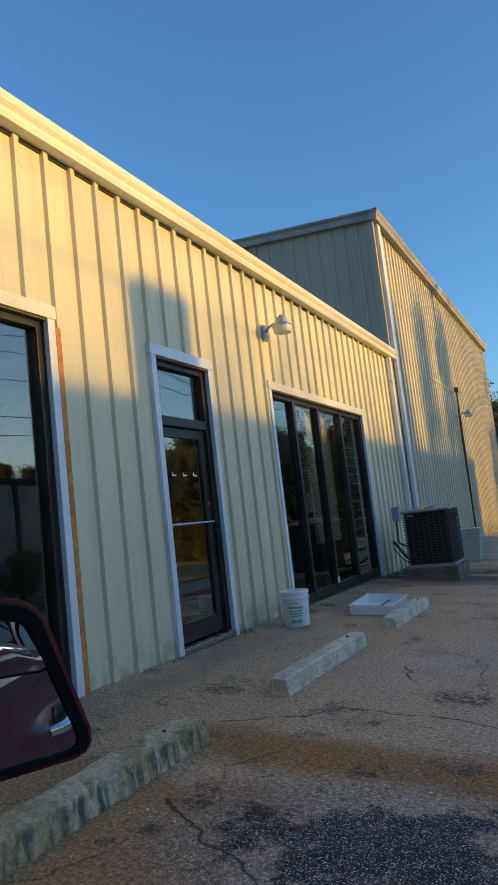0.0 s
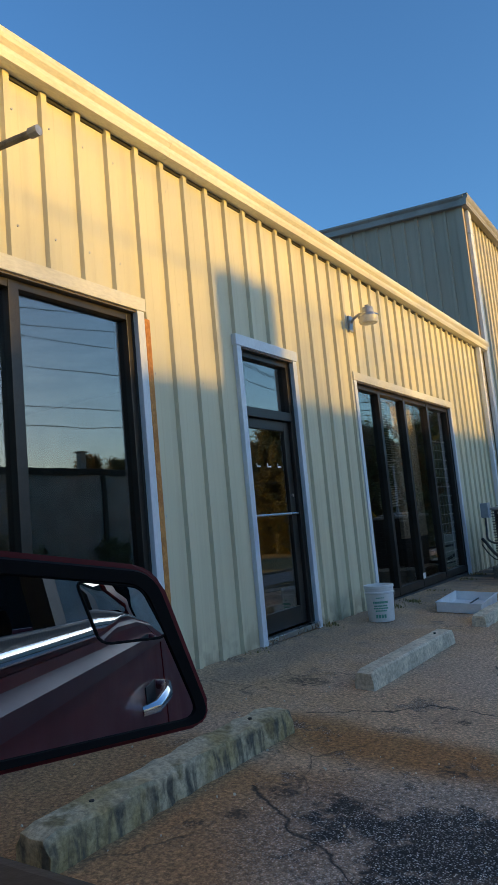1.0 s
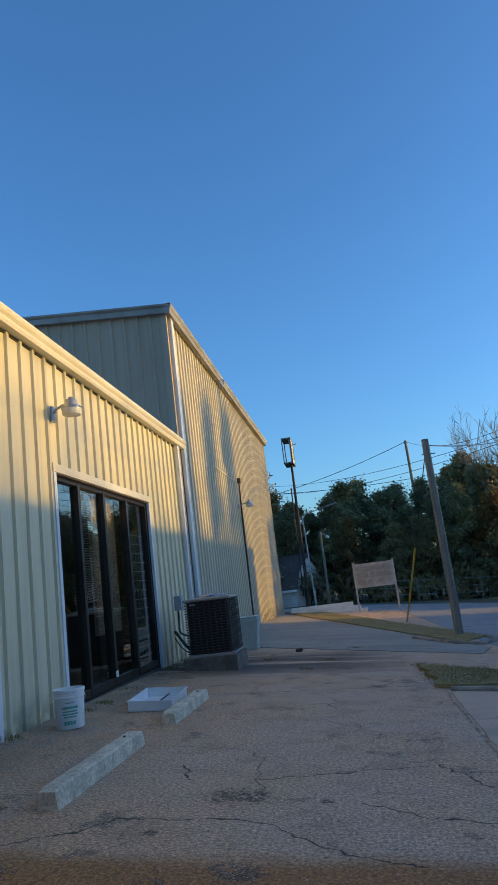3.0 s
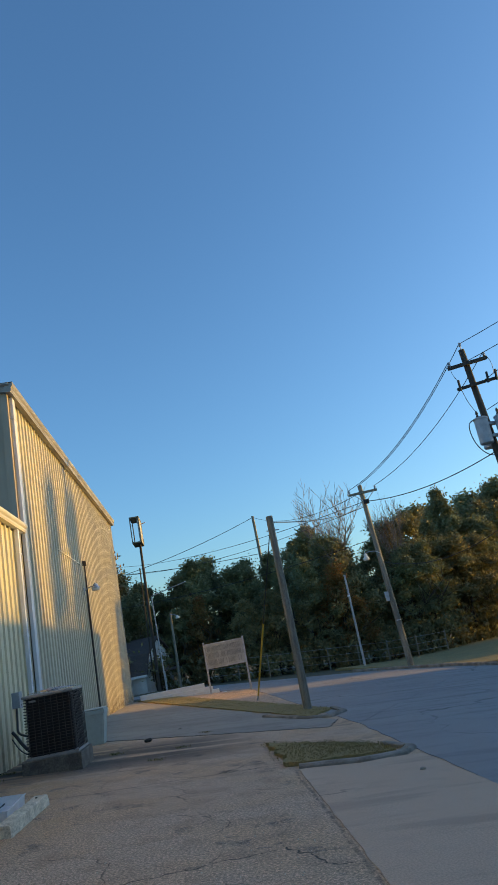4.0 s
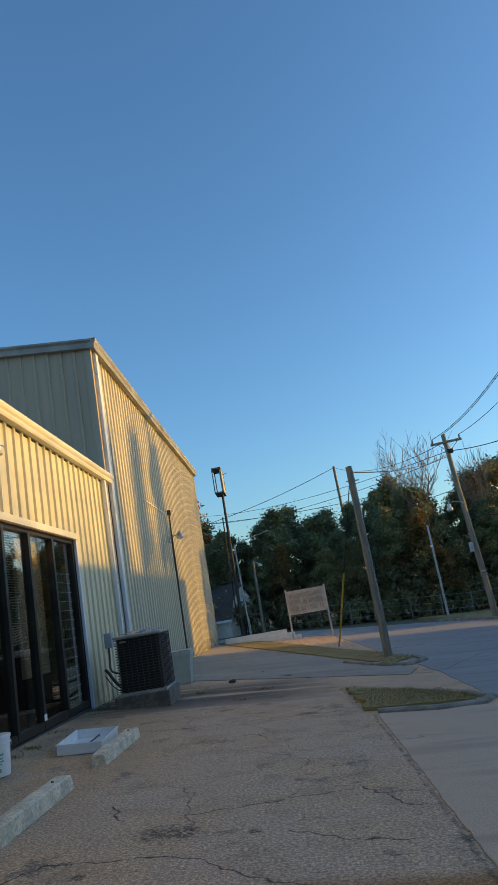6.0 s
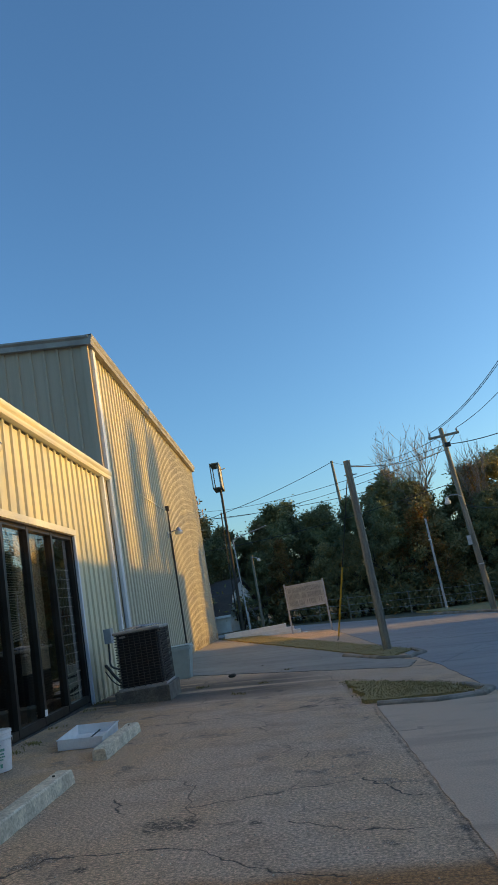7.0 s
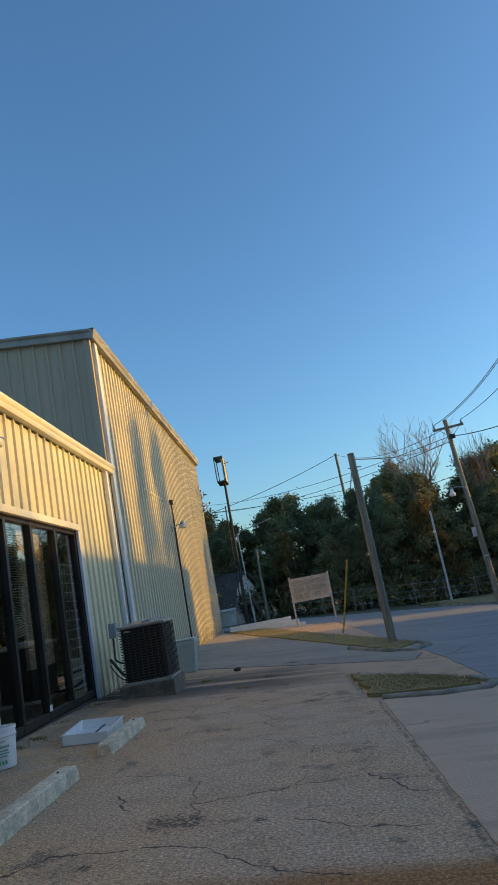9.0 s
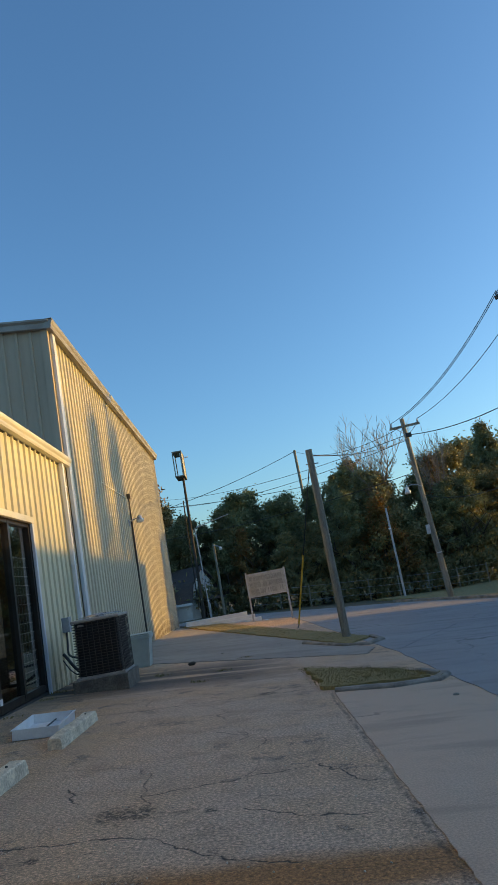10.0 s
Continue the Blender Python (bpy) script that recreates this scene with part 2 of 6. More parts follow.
def leaf_mat(name, a, b, c, lit=0.22):
    n = Net(name)
    r = n.add("ShaderNodeNewGeometry").outputs["Random Per Island"]
    col = n.mix(n.step(r, 0.0, 0.7), a, b)
    col = n.mix(n.step(r, 0.86, 0.97), col, c)
    col = n.mix(1.0, col, n.step(n.noise(0.5, 3), 0.3, 0.7, 0.7, 1.3), "MULTIPLY")
    n.done(col, 0.6)
    thin, mixer = n.add("ShaderNodeBsdfTranslucent"), n.add("ShaderNodeMixShader")
    n.put(thin.inputs[0], col)
    mixer.inputs[0].default_value = lit
    n.put(mixer.inputs[1], n.bsdf.outputs[0]), n.put(mixer.inputs[2], thin.outputs[0]), n.put(n.out.inputs[0], mixer.outputs[0])
    return n.mat


PANEL = panel_paint("cream_panel_paint", (0.66, 0.61, 0.43), (0.47, 0.41, 0.27))
PANEL_OLD = panel_paint("faded_panel_paint", (0.58, 0.53, 0.40), (0.40, 0.36, 0.27), 0.5)
# browner than the hall's side wall, and darkened to hold the gable's shade
GABLE = panel_paint("shaded_taupe_paint", (0.44, 0.36, 0.26), (0.31, 0.25, 0.18), 0.55)
TRIM = surface("white_trim_paint", (0.74, 0.77, 0.80), (0.62, 0.66, 0.70), 2.5, 90, 0.06, 0.4, bump=0.05, squash=(1, 1, 0.3))
GUTTER = surface("cream_gutter_paint", (0.78, 0.75, 0.63), (0.66, 0.62, 0.50), 1.6, 60, 0.08, 0.4, bump=0.06, squash=(1, 0.3, 1))
GUTTER_GREY = surface("grey_gutter_paint", (0.33, 0.315, 0.28), (0.22, 0.21, 0.19), 1.4, 50, 0.12, 0.5, bump=0.08, squash=(1, 0.3, 1))
FOAM = surface("orange_sealant", (0.62, 0.27, 0.07), (0.45, 0.18, 0.05), 9, 60, 0.2, 0.8)
BRONZE = surface("dark_bronze_aluminium", (0.030, 0.026, 0.022), (0.045, 0.038, 0.032), 3, 90, 0.12, 0.38, 0.3, 0.04)
# lighter copy of the frame bronze, with the light on the head return in its colour
BRONZE_LIT = surface("lit_bronze_aluminium", (0.16, 0.13, 0.10), (0.12, 0.10, 0.08), 3, 90, 0.1, 0.4, 0.2, 0.04)
GLASS = glass_mat("tinted_window_glass", (0.86, 0.85, 0.83), 0.13, 0.42, (1.0, 0.90, 0.80))
STEEL = surface("brushed_steel", (0.55, 0.55, 0.55), (0.42, 0.42, 0.42), 6, 120, 0.1, 0.3, 1.0, 0.03)
GALV = surface("galvanised_steel", (0.46, 0.48, 0.50), (0.33, 0.35, 0.37), 8, 60, 0.12, 0.45, 0.6, 0.05)
ROOF = surface("roof_sheet", (0.42, 0.42, 0.40), (0.30, 0.30, 0.28), 1, 40, 0.1, 0.5, 0.3, 0.1)
DARK_ROOM = surface("dimmed_room_paint", (0.10, 0.09, 0.08), (0.07, 0.065, 0.06), 1.5, 30, 0.1, 0.9)
PARTITION = surface("beige_partition", (0.60, 0.52, 0.39), (0.50, 0.43, 0.32), 1.5, 60, 0.05, 0.8)
BLIND = surface("blind_slat", (0.62, 0.58, 0.50), (0.52, 0.49, 0.42), 3, 60, 0.06, 0.6)
LOT = lot_mat()
SLAB = pavement_mat("beige_concrete", (0.570, 0.390, 0.265), (0.610, 0.420, 0.290), (0.47, 0.325, 0.225), 0.35)
ROAD = pavement_mat("grey_road", (0.270, 0.258, 0.250), (0.310, 0.295, 0.280), (0.215, 0.208, 0.205), 0.22)
DRIVE = pavement_mat("old_driveway_concrete", (0.36, 0.310, 0.255), (0.29, 0.250, 0.205), (0.17, 0.145, 0.115), 0.5)
KERB = surface("worn_concrete", (0.31, 0.27, 0.215), (0.19, 0.165, 0.13), 4, 50, 0.25, 0.85, bump=0.5)
STOP = surface("parking_stop_concrete", (0.74, 0.64, 0.48), (0.54, 0.46, 0.34), 5, 45, 0.28, 0.85, bump=0.5)


def mossy_mat():
    n = Net("mossy_concrete")
    big, small = n.noise(3.2, 6), n.noise(40, 5, rough=0.7)
    streak = n.noise(1.0, 5, n.stretch(n.pos, (14, 14, 2)))
    z = n.axes()[2]
    c = n.mix(n.step(big, 0.4, 0.62), (0.52, 0.45, 0.31), (0.40, 0.31, 0.15))
    c = n.mix(n.math("MULTIPLY", n.step(streak, 0.47, 0.62), n.step(z, 0.035, -0.01)), c, (0.115, 0.105, 0.08))
    c = n.mix(n.step(n.noise(6, 5), 0.56, 0.68, 0, 0.8), c, (0.20, 0.15, 0.06))
    c = n.mix(1.0, c, n.step(small, 0.3, 0.7, 0.65, 1.35), "MULTIPLY")
    n.bump(n.math("ADD", small, big), 0.7, 0.01)
    return n.done(c, 0.9)


MOSSY = mossy_mat()
GRASS_SOIL = surface("dry_turf_soil", (0.24, 0.190, 0.075), (0.31, 0.235, 0.100), 1.3, 40, 0.4, 0.95, bump=0.8)
GRASS = leaf_mat("grass_blades", (0.19, 0.155, 0.045), (0.27, 0.205, 0.070), (0.31, 0.24, 0.09))
EARTH = surface("field_earth", (0.09, 0.08, 0.04), (0.13, 0.105, 0.06), 0.3, 12, 0.3, 0.95, bump=0.6)
POLE_WOOD = surface("weathered_pole_wood", (0.29, 0.265, 0.205), (0.18, 0.165, 0.130), 2, 30, 0.3, 0.85, bump=0.5, squash=(6, 6, 0.5))
POLE_DARK = surface("creosoted_pole_wood", (0.070, 0.058, 0.046), (0.045, 0.038, 0.032), 2, 30, 0.3, 0.85, bump=0.5, squash=(6, 6, 0.5))
PALE_POST = surface("pale_grey_post", (0.50, 0.50, 0.50), (0.38, 0.38, 0.38), 3, 40, 0.12, 0.6)
WIRE = surface("black_cable", (0.03, 0.03, 0.03), (0.045, 0.045, 0.045), 4, 30, 0.1, 0.6)
YELLOW = surface("yellow_plastic_guard", (0.72, 0.46, 0.04), (0.60, 0.38, 0.04), 4, 40, 0.1, 0.5)
WHITE_PL = surface("white_plastic", (0.78, 0.80, 0.80), (0.70, 0.72, 0.72), 5, 60, 0.05, 0.45, bump=0.03)
LABEL_GREEN = surface("printed_green_label", (0.10, 0.36, 0.26), (0.14, 0.42, 0.32), 8, 60, 0.1, 0.6)
PAD = surface("stained_pad_concrete", (0.12, 0.10, 0.08), (0.19, 0.165, 0.13), 5, 40, 0.25, 0.9, bump=0.4)
AC_DARK = surface("dark_coil_fins", (0.020, 0.019, 0.018), (0.035, 0.032, 0.03), 4, 90, 0.2, 0.6, 0.2)
AC_GRILLE = surface("brown_grille_wire", (0.058, 0.046, 0.040), (0.042, 0.034, 0.030), 4, 90, 0.1, 0.5)
AC_SHEET = surface("beige_sheet_steel", (0.40, 0.38, 0.34), (0.32, 0.30, 0.27), 3, 60, 0.1, 0.5)
BOX_GREEN = surface("grey_green_bin_plastic", (0.44, 0.52, 0.49), (0.36, 0.43, 0.41), 3, 60, 0.08, 0.5)
BOX_GREY = surface("grey_electrical_enamel", (0.36, 0.40, 0.44), (0.29, 0.33, 0.37), 5, 60, 0.08, 0.45)
LENS = surface("frosted_lamp_lens", (0.74, 0.73, 0.68), (0.62, 0.60, 0.55), 9, 80, 0.06, 0.25)
SIGN_FACE = surface("faded_sign_face", (0.50, 0.49, 0.43), (0.38, 0.37, 0.32), 3, 40, 0.15, 0.6)
SIGN_MARK = surface("worn_sign_lettering", (0.27, 0.27, 0.25), (0.33, 0.33, 0.30), 6, 40, 0.2, 0.7)
SIDING = surface("white_siding", (0.62, 0.62, 0.60), (0.52, 0.52, 0.50), 2, 40, 0.08, 0.6)
SHINGLE = surface("dark_shingles", (0.070, 0.052, 0.046), (0.09, 0.068, 0.058), 2, 25, 0.3, 0.9, bump=0.5, vary=0.2)
BLOCK = surface("painted_block", (0.40, 0.39, 0.36), (0.30, 0.29, 0.27), 1, 30, 0.15, 0.8)
BARK = surface("tree_bark", (0.10, 0.085, 0.065), (0.06, 0.05, 0.04), 4, 30, 0.3, 0.9, bump=0.6)
BARK_PALE = surface("pale_bare_bark", (0.26, 0.22, 0.18), (0.19, 0.16, 0.13), 4, 30, 0.2, 0.85)
LEAF_GREEN = leaf_mat("evergreen_leaves", (0.145, 0.165, 0.080), (0.210, 0.225, 0.105), (0.28, 0.24, 0.09))
LEAF_OLIVE = leaf_mat("olive_leaves", (0.175, 0.175, 0.080), (0.240, 0.215, 0.095), (0.36, 0.25, 0.09))
LEAF_GOLD = leaf_mat("autumn_leaves", (0.17, 0.115, 0.045), (0.25, 0.155, 0.045), (0.40, 0.13, 0.035))


def car_paint():
    n = Net("maroon_car_paint")
    n.put(n.bsdf.inputs["Coat Weight"], 0.15)
    n.put(n.bsdf.inputs["Specular IOR Level"], 0.25)
    n.put(n.bsdf.inputs["Coat Roughness"], 0.04)
    base = n.mix(n.step(n.noise(1.5, 4), 0.3, 0.7), (0.150, 0.018, 0.022), (0.125, 0.015, 0.018))
    n.bump(n.noise(300, 2), 0.02, 0.001)
    return n.done(base, n.step(n.noise(4, 4), 0.3, 0.7, 0.40, 0.50), 0.0)


PAINT = car_paint()
SHOULDER = surface("waxed_maroon_paint", (0.075, 0.010, 0.016), (0.062, 0.009, 0.014), 1.5, 80, 0.05, 0.42, 0.0, 0.01)
SHOULDER.node_tree.nodes["Principled BSDF"].inputs["Coat Weight"].default_value = 0.0
CHROME = surface("chrome", (0.80, 0.82, 0.85), (0.72, 0.74, 0.77), 4, 90, 0.03, 0.08, 1.0, 0.01)
MIRROR = surface("mirror_silver", (0.80, 0.82, 0.84), (0.80, 0.82, 0.84), 1, 20, 0.0, 0.08, 1.0, 0.0)
MIRROR.node_tree.nodes["Principled BSDF"].inputs["Roughness"].default_value = 0.0
for link in list(MIRROR.node_tree.nodes["Principled BSDF"].inputs["Roughness"].links):
    MIRROR.node_tree.links.remove(link)
RUBBER = surface("black_trim_plastic", (0.014, 0.014, 0.015), (0.022, 0.022, 0.023), 4, 120, 0.15, 0.55, 0, 0.1)
BEZEL = surface("matt_black_bezel", (0.006, 0.006, 0.007), (0.009, 0.009, 0.010), 4, 120, 0.1, 0.8, 0, 0.02)
BEZEL.node_tree.nodes["Principled BSDF"].inputs["Specular IOR Level"].default_value = 0.2
CABIN = surface("charcoal_cabin_vinyl", (0.030, 0.031, 0.034), (0.040, 0.041, 0.044), 5, 150, 0.15, 0.88, 0, 0.2)
TYRE = surface("tyre_rubber", (0.018, 0.018, 0.018), (0.03, 0.03, 0.03), 5, 60, 0.2, 0.85)
CAR_GLASS = glass_mat("dark_car_glass", (0.16, 0.17, 0.18), 0.04, 0.8)


# ---- building helpers ----
def thing(name, at, label, category, group="", kind=""):
    ob = new(name)
    ob.empty_display_size = 0.1
    ob.location = at
    return tagged(ob, label, category, group, kind)


def part(name, bm, material, parent=None, label=""):
    """Links a bmesh, written in world coordinates, as one mesh; under parent if one is given."""
    bmesh.ops.recalc_face_normals(bm, faces=bm.faces)
    me = bpy.data.meshes.new(name)
    bm.to_mesh(me)
    bm.free()
    me.materials.append(material)
    ob = new(name, me)
    if parent is not None:
        ob.parent = parent
        place, up = Vector(), parent
        while up is not None:
            place += up.location
            up = up.parent
        me.transform(Matrix.Translation(-place))
    if label:
        ob["label"] = label
    return ob


def box(a, b, bevel=0.0, bm=None, turn=None):
    """A box from corner a to corner b, its edges rounded by bevel."""
    own = bmesh.new()
    bmesh.ops.create_cube(own, size=1)
    mid, size = [(p + q) / 2 for p, q in zip(a, b)], [abs(q - p) for p, q in zip(a, b)]
    for v in own.verts:
        v.co = Vector([c * s for c, s in zip(v.co, size)])
    if bevel:
        bmesh.ops.bevel(own, geom=own.edges[:], offset=min(bevel, min(size) * 0.45), segments=2, affect="EDGES", profile=0.6)
    m = Matrix.Translation(mid) @ (turn or Matrix())
    bmesh.ops.transform(own, matrix=m, verts=own.verts)
    return own if bm is None else join(bm, own)


def join(bm, other):
    me = bpy.data.meshes.new("join")
    other.to_mesh(me)
    other.free()
    bm.from_mesh(me)
    bpy.data.meshes.remove(me)
    return bm


def tube(points, radii, sides=8, bm=None):
    """A round bar along points; radii is one number or one for each point."""
    bm = bm or bmesh.new()
    pts = [Vector(p) for p in points]
    radii = radii if isinstance(radii, (list, tuple)) else [radii] * len(pts)
    rings = []
    for k, p in enumerate(pts):
        ahead = (pts[min(k + 1, len(pts) - 1)] - pts[max(k - 1, 0)]).normalized()
        side = ahead.cross(Vector((0, 0, 1)) if abs(ahead.z) < 0.9 else Vector((1, 0, 0))).normalized()
        up = side.cross(ahead)
        rings.append([bm.verts.new(p + radii[k] * (math.cos(a) * side + math.sin(a) * up)) for a in (2 * math.pi * j / sides for j in range(sides))])
    for r, s in zip(rings, rings[1:]):
        for j in range(sides):
            bm.faces.new((r[j], r[(j + 1) % sides], s[(j + 1) % sides], s[j]))
    bm.faces.new(rings[0][::-1]), bm.faces.new(rings[-1])
    return bm


def lathe(at, profile, sides=24, bm=None):
    """Turns (radius, height) pairs about the vertical through at."""
    bm = bm or bmesh.new()
    rings = [[bm.verts.new((at[0] + r * math.cos(2 * math.pi * j / sides), at[1] + r * math.sin(2 * math.pi * j / sides), at[2] + h)) for j in range(sides)] for r, h in profile]
    for r, s in zip(rings, rings[1:]):
        for j in range(sides):
            bm.faces.new((r[j], r[(j + 1) % sides], s[(j + 1) % sides], s[j]))
    bm.faces.new(rings[0][::-1]), bm.faces.new(rings[-1])
    return bm


def prism(outline, along, bm=None):
    """A closed outline of 3D points pushed along a vector."""
    bm = bm or bmesh.new()
    a = [bm.verts.new(Vector(p)) for p in outline]
    b = [bm.verts.new(Vector(p) + Vector(along)) for p in outline]
    for j in range(len(a)):
        k = (j + 1) % len(a)
        bm.faces.new((a[j], a[k], b[k], b[j]))
    bm.faces.new(a[::-1]), bm.faces.new(b)
    return bm


def smooth(ob, angle=40):
    for p in ob.data.polygons:
        p.use_smooth = True
    ob.data.set_sharp_from_angle(angle=radians(angle))
    return ob


def clamp(v, lo, hi):
    return max(lo, min(hi, v))


def ground_z(x, y):
    """The lot falls away from the wall towards the road, and gently along it."""
    return -0.0125 * clamp(y, 0, 60) - 0.075 * clamp(x + 3.63, 0, 14) - 0.01 * clamp(x - 10.4, 0, 40)


def sheet(outline, lift, thick, ragged=0.0, step=0.35, seed=0):
    """A paved sheet over the ground inside a four-cornered outline (a, b, c, d), with ragged rims."""
    rng = random.Random(seed)
    a, b, c, d = [Vector((*p, 0)) for p in outline]
    nu = max(2, int(max((b - a).length, (c - d).length) / step))
    nv = max(2, int(max((d - a).length, (c - b).length) / step))
    bm, grid = bmesh.new(), []
    for j in range(nv + 1):
        row = []
        for i in range(nu + 1):
            u, v = i / nu, j / nv
            p = a.lerp(b, u).lerp(d.lerp(c, u), v)
            if i in (0, nu) or j in (0, nv):
                p += Vector((rng.uniform(-1, 1), rng.uniform(-1, 1), 0)) * ragged
            row.append(bm.verts.new((p.x, p.y, ground_z(p.x, p.y) + lift)))
        grid.append(row)
    for j in range(nv):
        for i in range(nu):
            bm.faces.new((grid[j][i], grid[j][i + 1], grid[j + 1][i + 1], grid[j + 1][i]))
    rim = [e for e in bm.edges if e.is_boundary]
    low = bmesh.ops.extrude_edge_only(bm, edges=rim)["geom"]
    for v in low:
        if isinstance(v, bmesh.types.BMVert):
            v.co.z -= thick
    return bm


def kerb(points, width, height, seed=0):
    """A rounded kerb along plan points."""
    rng = random.Random(seed)
    bm, rings = bmesh.new(), []
    pts = [Vector((*p, 0)) for p in points]
    fine = []
    for p, q in zip(pts, pts[1:]):
        k = max(1, int((q - p).length / 0.25))
        fine += [p.lerp(q, i / k) for i in range(k)]
    fine.append(pts[-1])
    for i, p in enumerate(fine):
        ahead = (fine[min(i + 1, len(fine) - 1)] - fine[max(i - 1, 0)]).normalized()
        side = Vector((ahead.y, -ahead.x, 0))
        h = height * rng.uniform(0.85, 1.05)
        ring = []
        for s, t in ((-0.5, -0.15), (-0.5, 0.75), (-0.32, 1.0), (0.3, 1.0), (0.5, 0.6), (0.56, -0.15)):
            q = p + side * (s * width)
            ring.append(bm.verts.new((q.x, q.y, ground_z(q.x, q.y) + t * h)))
        rings.append(ring)
    for r, s in zip(rings, rings[1:]):
        for j in range(6):
            bm.faces.new((r[j], r[(j + 1) % 6], s[(j + 1) % 6], s[j]))
    bm.faces.new(rings[0][::-1]), bm.faces.new(rings[-1])
    return bm


def ribbed(origin, along, out, s0, s1, z0, z1, top=None, pitch=0.3048):
    """One sheet of ribbed wall steel from s0 to s1 along the wall and z0 to z1; top(s) gives a sloping upper edge."""
    prof = [(0.0, 0.0), (0.010, 0.034), (0.058, 0.034), (0.074, 0.0), (0.135, 0.0), (0.145, 0.0012), (0.225, 0.0012), (0.235, 0.0)]
    line = []
    k = math.floor(s0 / pitch) - 1
    while k * pitch < s1 + pitch:
        line += [(k * pitch + s, h) for s, h in prof]
        k += 1

    def height(s):
        for (p, h), (q, g) in zip(line, line[1:]):
            if p <= s <= q:
                return h + (g - h) * (s - p) / (q - p)
        return 0.0

    row = [(s0, height(s0))] + [(s, h) for s, h in line if s0 + 1e-4 < s < s1 - 1e-4] + [(s1, height(s1))]
    bm = bmesh.new()
    o, al, ou = Vector(origin), Vector(along), Vector(out)
    lower = [bm.verts.new(o + al * s + ou * h + Vector((0, 0, z0))) for s, h in row]
    upper = [bm.verts.new(o + al * s + ou * h + Vector((0, 0, top(s) if top else z1))) for s, h in row]
    for j in range(len(row) - 1):
        bm.faces.new((lower[j], lower[j + 1], upper[j + 1], upper[j]))
    return bm


# ---- ground ----
def ground():
    xs = [-300, -120, -60, -30] + [-15 + 1.0 * i for i in range(0, 46)] + [34, 40, 60, 120, 300]
    ys = [-300, -120, -60, -30] + [-15 + 1.0 * i for i in range(0, 66)] + [54, 60, 80, 120, 300]
    bm = bmesh.new()
    grid = [[bm.verts.new((x, y, ground_z(x, y) - 0.05)) for x in xs] for y in ys]
    for j in range(len(ys) - 1):
        for i in range(len(xs) - 1):
            bm.faces.new((grid[j][i], grid[j][i + 1], grid[j + 1][i + 1], grid[j + 1][i]))
    return tagged(part("ground", bm, EARTH), "bare brown earth and dry turf round the lot", "ground", kind="structure")


ground()
tagged(part("parking_lot", sheet(((-3.64, -14), (2.3, -14), (2.3, 27.5), (-3.64, 27.5)), 0.0, 0.06, 0.0, 0.6), LOT), "old cracked asphalt lot with rust stains and oil spots", "pavement", kind="structure")
tagged(part("driveway", sheet(((-3.6, 12.6), (1.6, 9.6), (1.9, 10.6), (-3.55, 27.2)), 0.012, 0.05, 0.03, 0.3, 3), DRIVE), "stained old concrete driveway along the metal building", "driveway", kind="structure")
tagged(part("concrete_slab", sheet(((0.58, -12), (2.4, -12), (2.05, 5.75), (0.60, 5.75)), 0.008, 0.03, 0.011, 0.06, 4), SLAB), "beige concrete slab with a crumbling edge", "pavement", kind="structure")
tagged(part("road", sheet(((2.05, -30), (11.5, -30), (10.0, 24.5), (2.1, 9.6)), 0.008, 0.05, 0.02, 0.6, 5), ROAD), "worn blue-grey asphalt street", "road", kind="structure")
tagged(part("road_far", sheet(((2.1, 9.6), (10.0, 24.5), (6.4, 30.0), (1.2, 27.0)), 0.008, 0.05, 0.02, 0.6, 6), ROAD), "worn blue-grey asphalt at the bend of the street", "road", kind="structure")
tagged(part("road_branch", sheet(((1.2, 27.0), (6.4, 30.0), (-2, 36.0), (-6, 31.0)), 0.006, 0.05, 0.02, 0.6, 7), ROAD), "side street behind the building", "road", kind="structure")

tagged(part("grass_island", sheet(((0.52, 6.0), (1.85, 6.0), (1.6, 6.95), (0.45, 8.2)), 0.05, 0.09, 0.06, 0.15, 8), GRASS_SOIL), "small island of dry brown turf", "lawn", kind="structure")
tagged(part("island_kerb", kerb(((0.62, 5.86), (1.3, 5.72), (1.85, 5.9), (2.05, 6.25), (1.85, 6.75)), 0.14, 0.052, 1), KERB), "worn grey concrete kerb round the turf island", "kerb", kind="structure")
tagged(part("grass_verge", sheet(((-3.4, 27.3), (1.55, 11.55), (2.2, 12.9), (-2.6, 30.0)), 0.04, 0.08, 0.05, 0.3, 9), GRASS_SOIL), "strip of dry yellow-green grass beside the drive", "lawn", kind="structure")
tagged(part("verge_kerb", kerb(((0.75, 12.9), (1.45, 11.4), (1.9, 11.25), (2.3, 12.0), (2.25, 13.0)), 0.13, 0.06, 2), KERB), "low concrete kerb along the grass strip", "kerb", kind="structure")
tagged(part("far_kerb", kerb(((10.2, 18.0), (9.2, 24.6), (7.6, 28.3), (6.2, 30.2)), 0.16, 0.13, 3), KERB), "pale concrete kerb on the far side of the street", "kerb", kind="structure")
tagged(part("far_verge", sheet(((9.4, 24.8), (22, 14.0), (40, 62.0), (6.4, 36.4)), 0.06, 0.10, 0.05, 0.6, 10), GRASS_SOIL), "dry grass verge in front of the woods", "lawn", kind="structure")


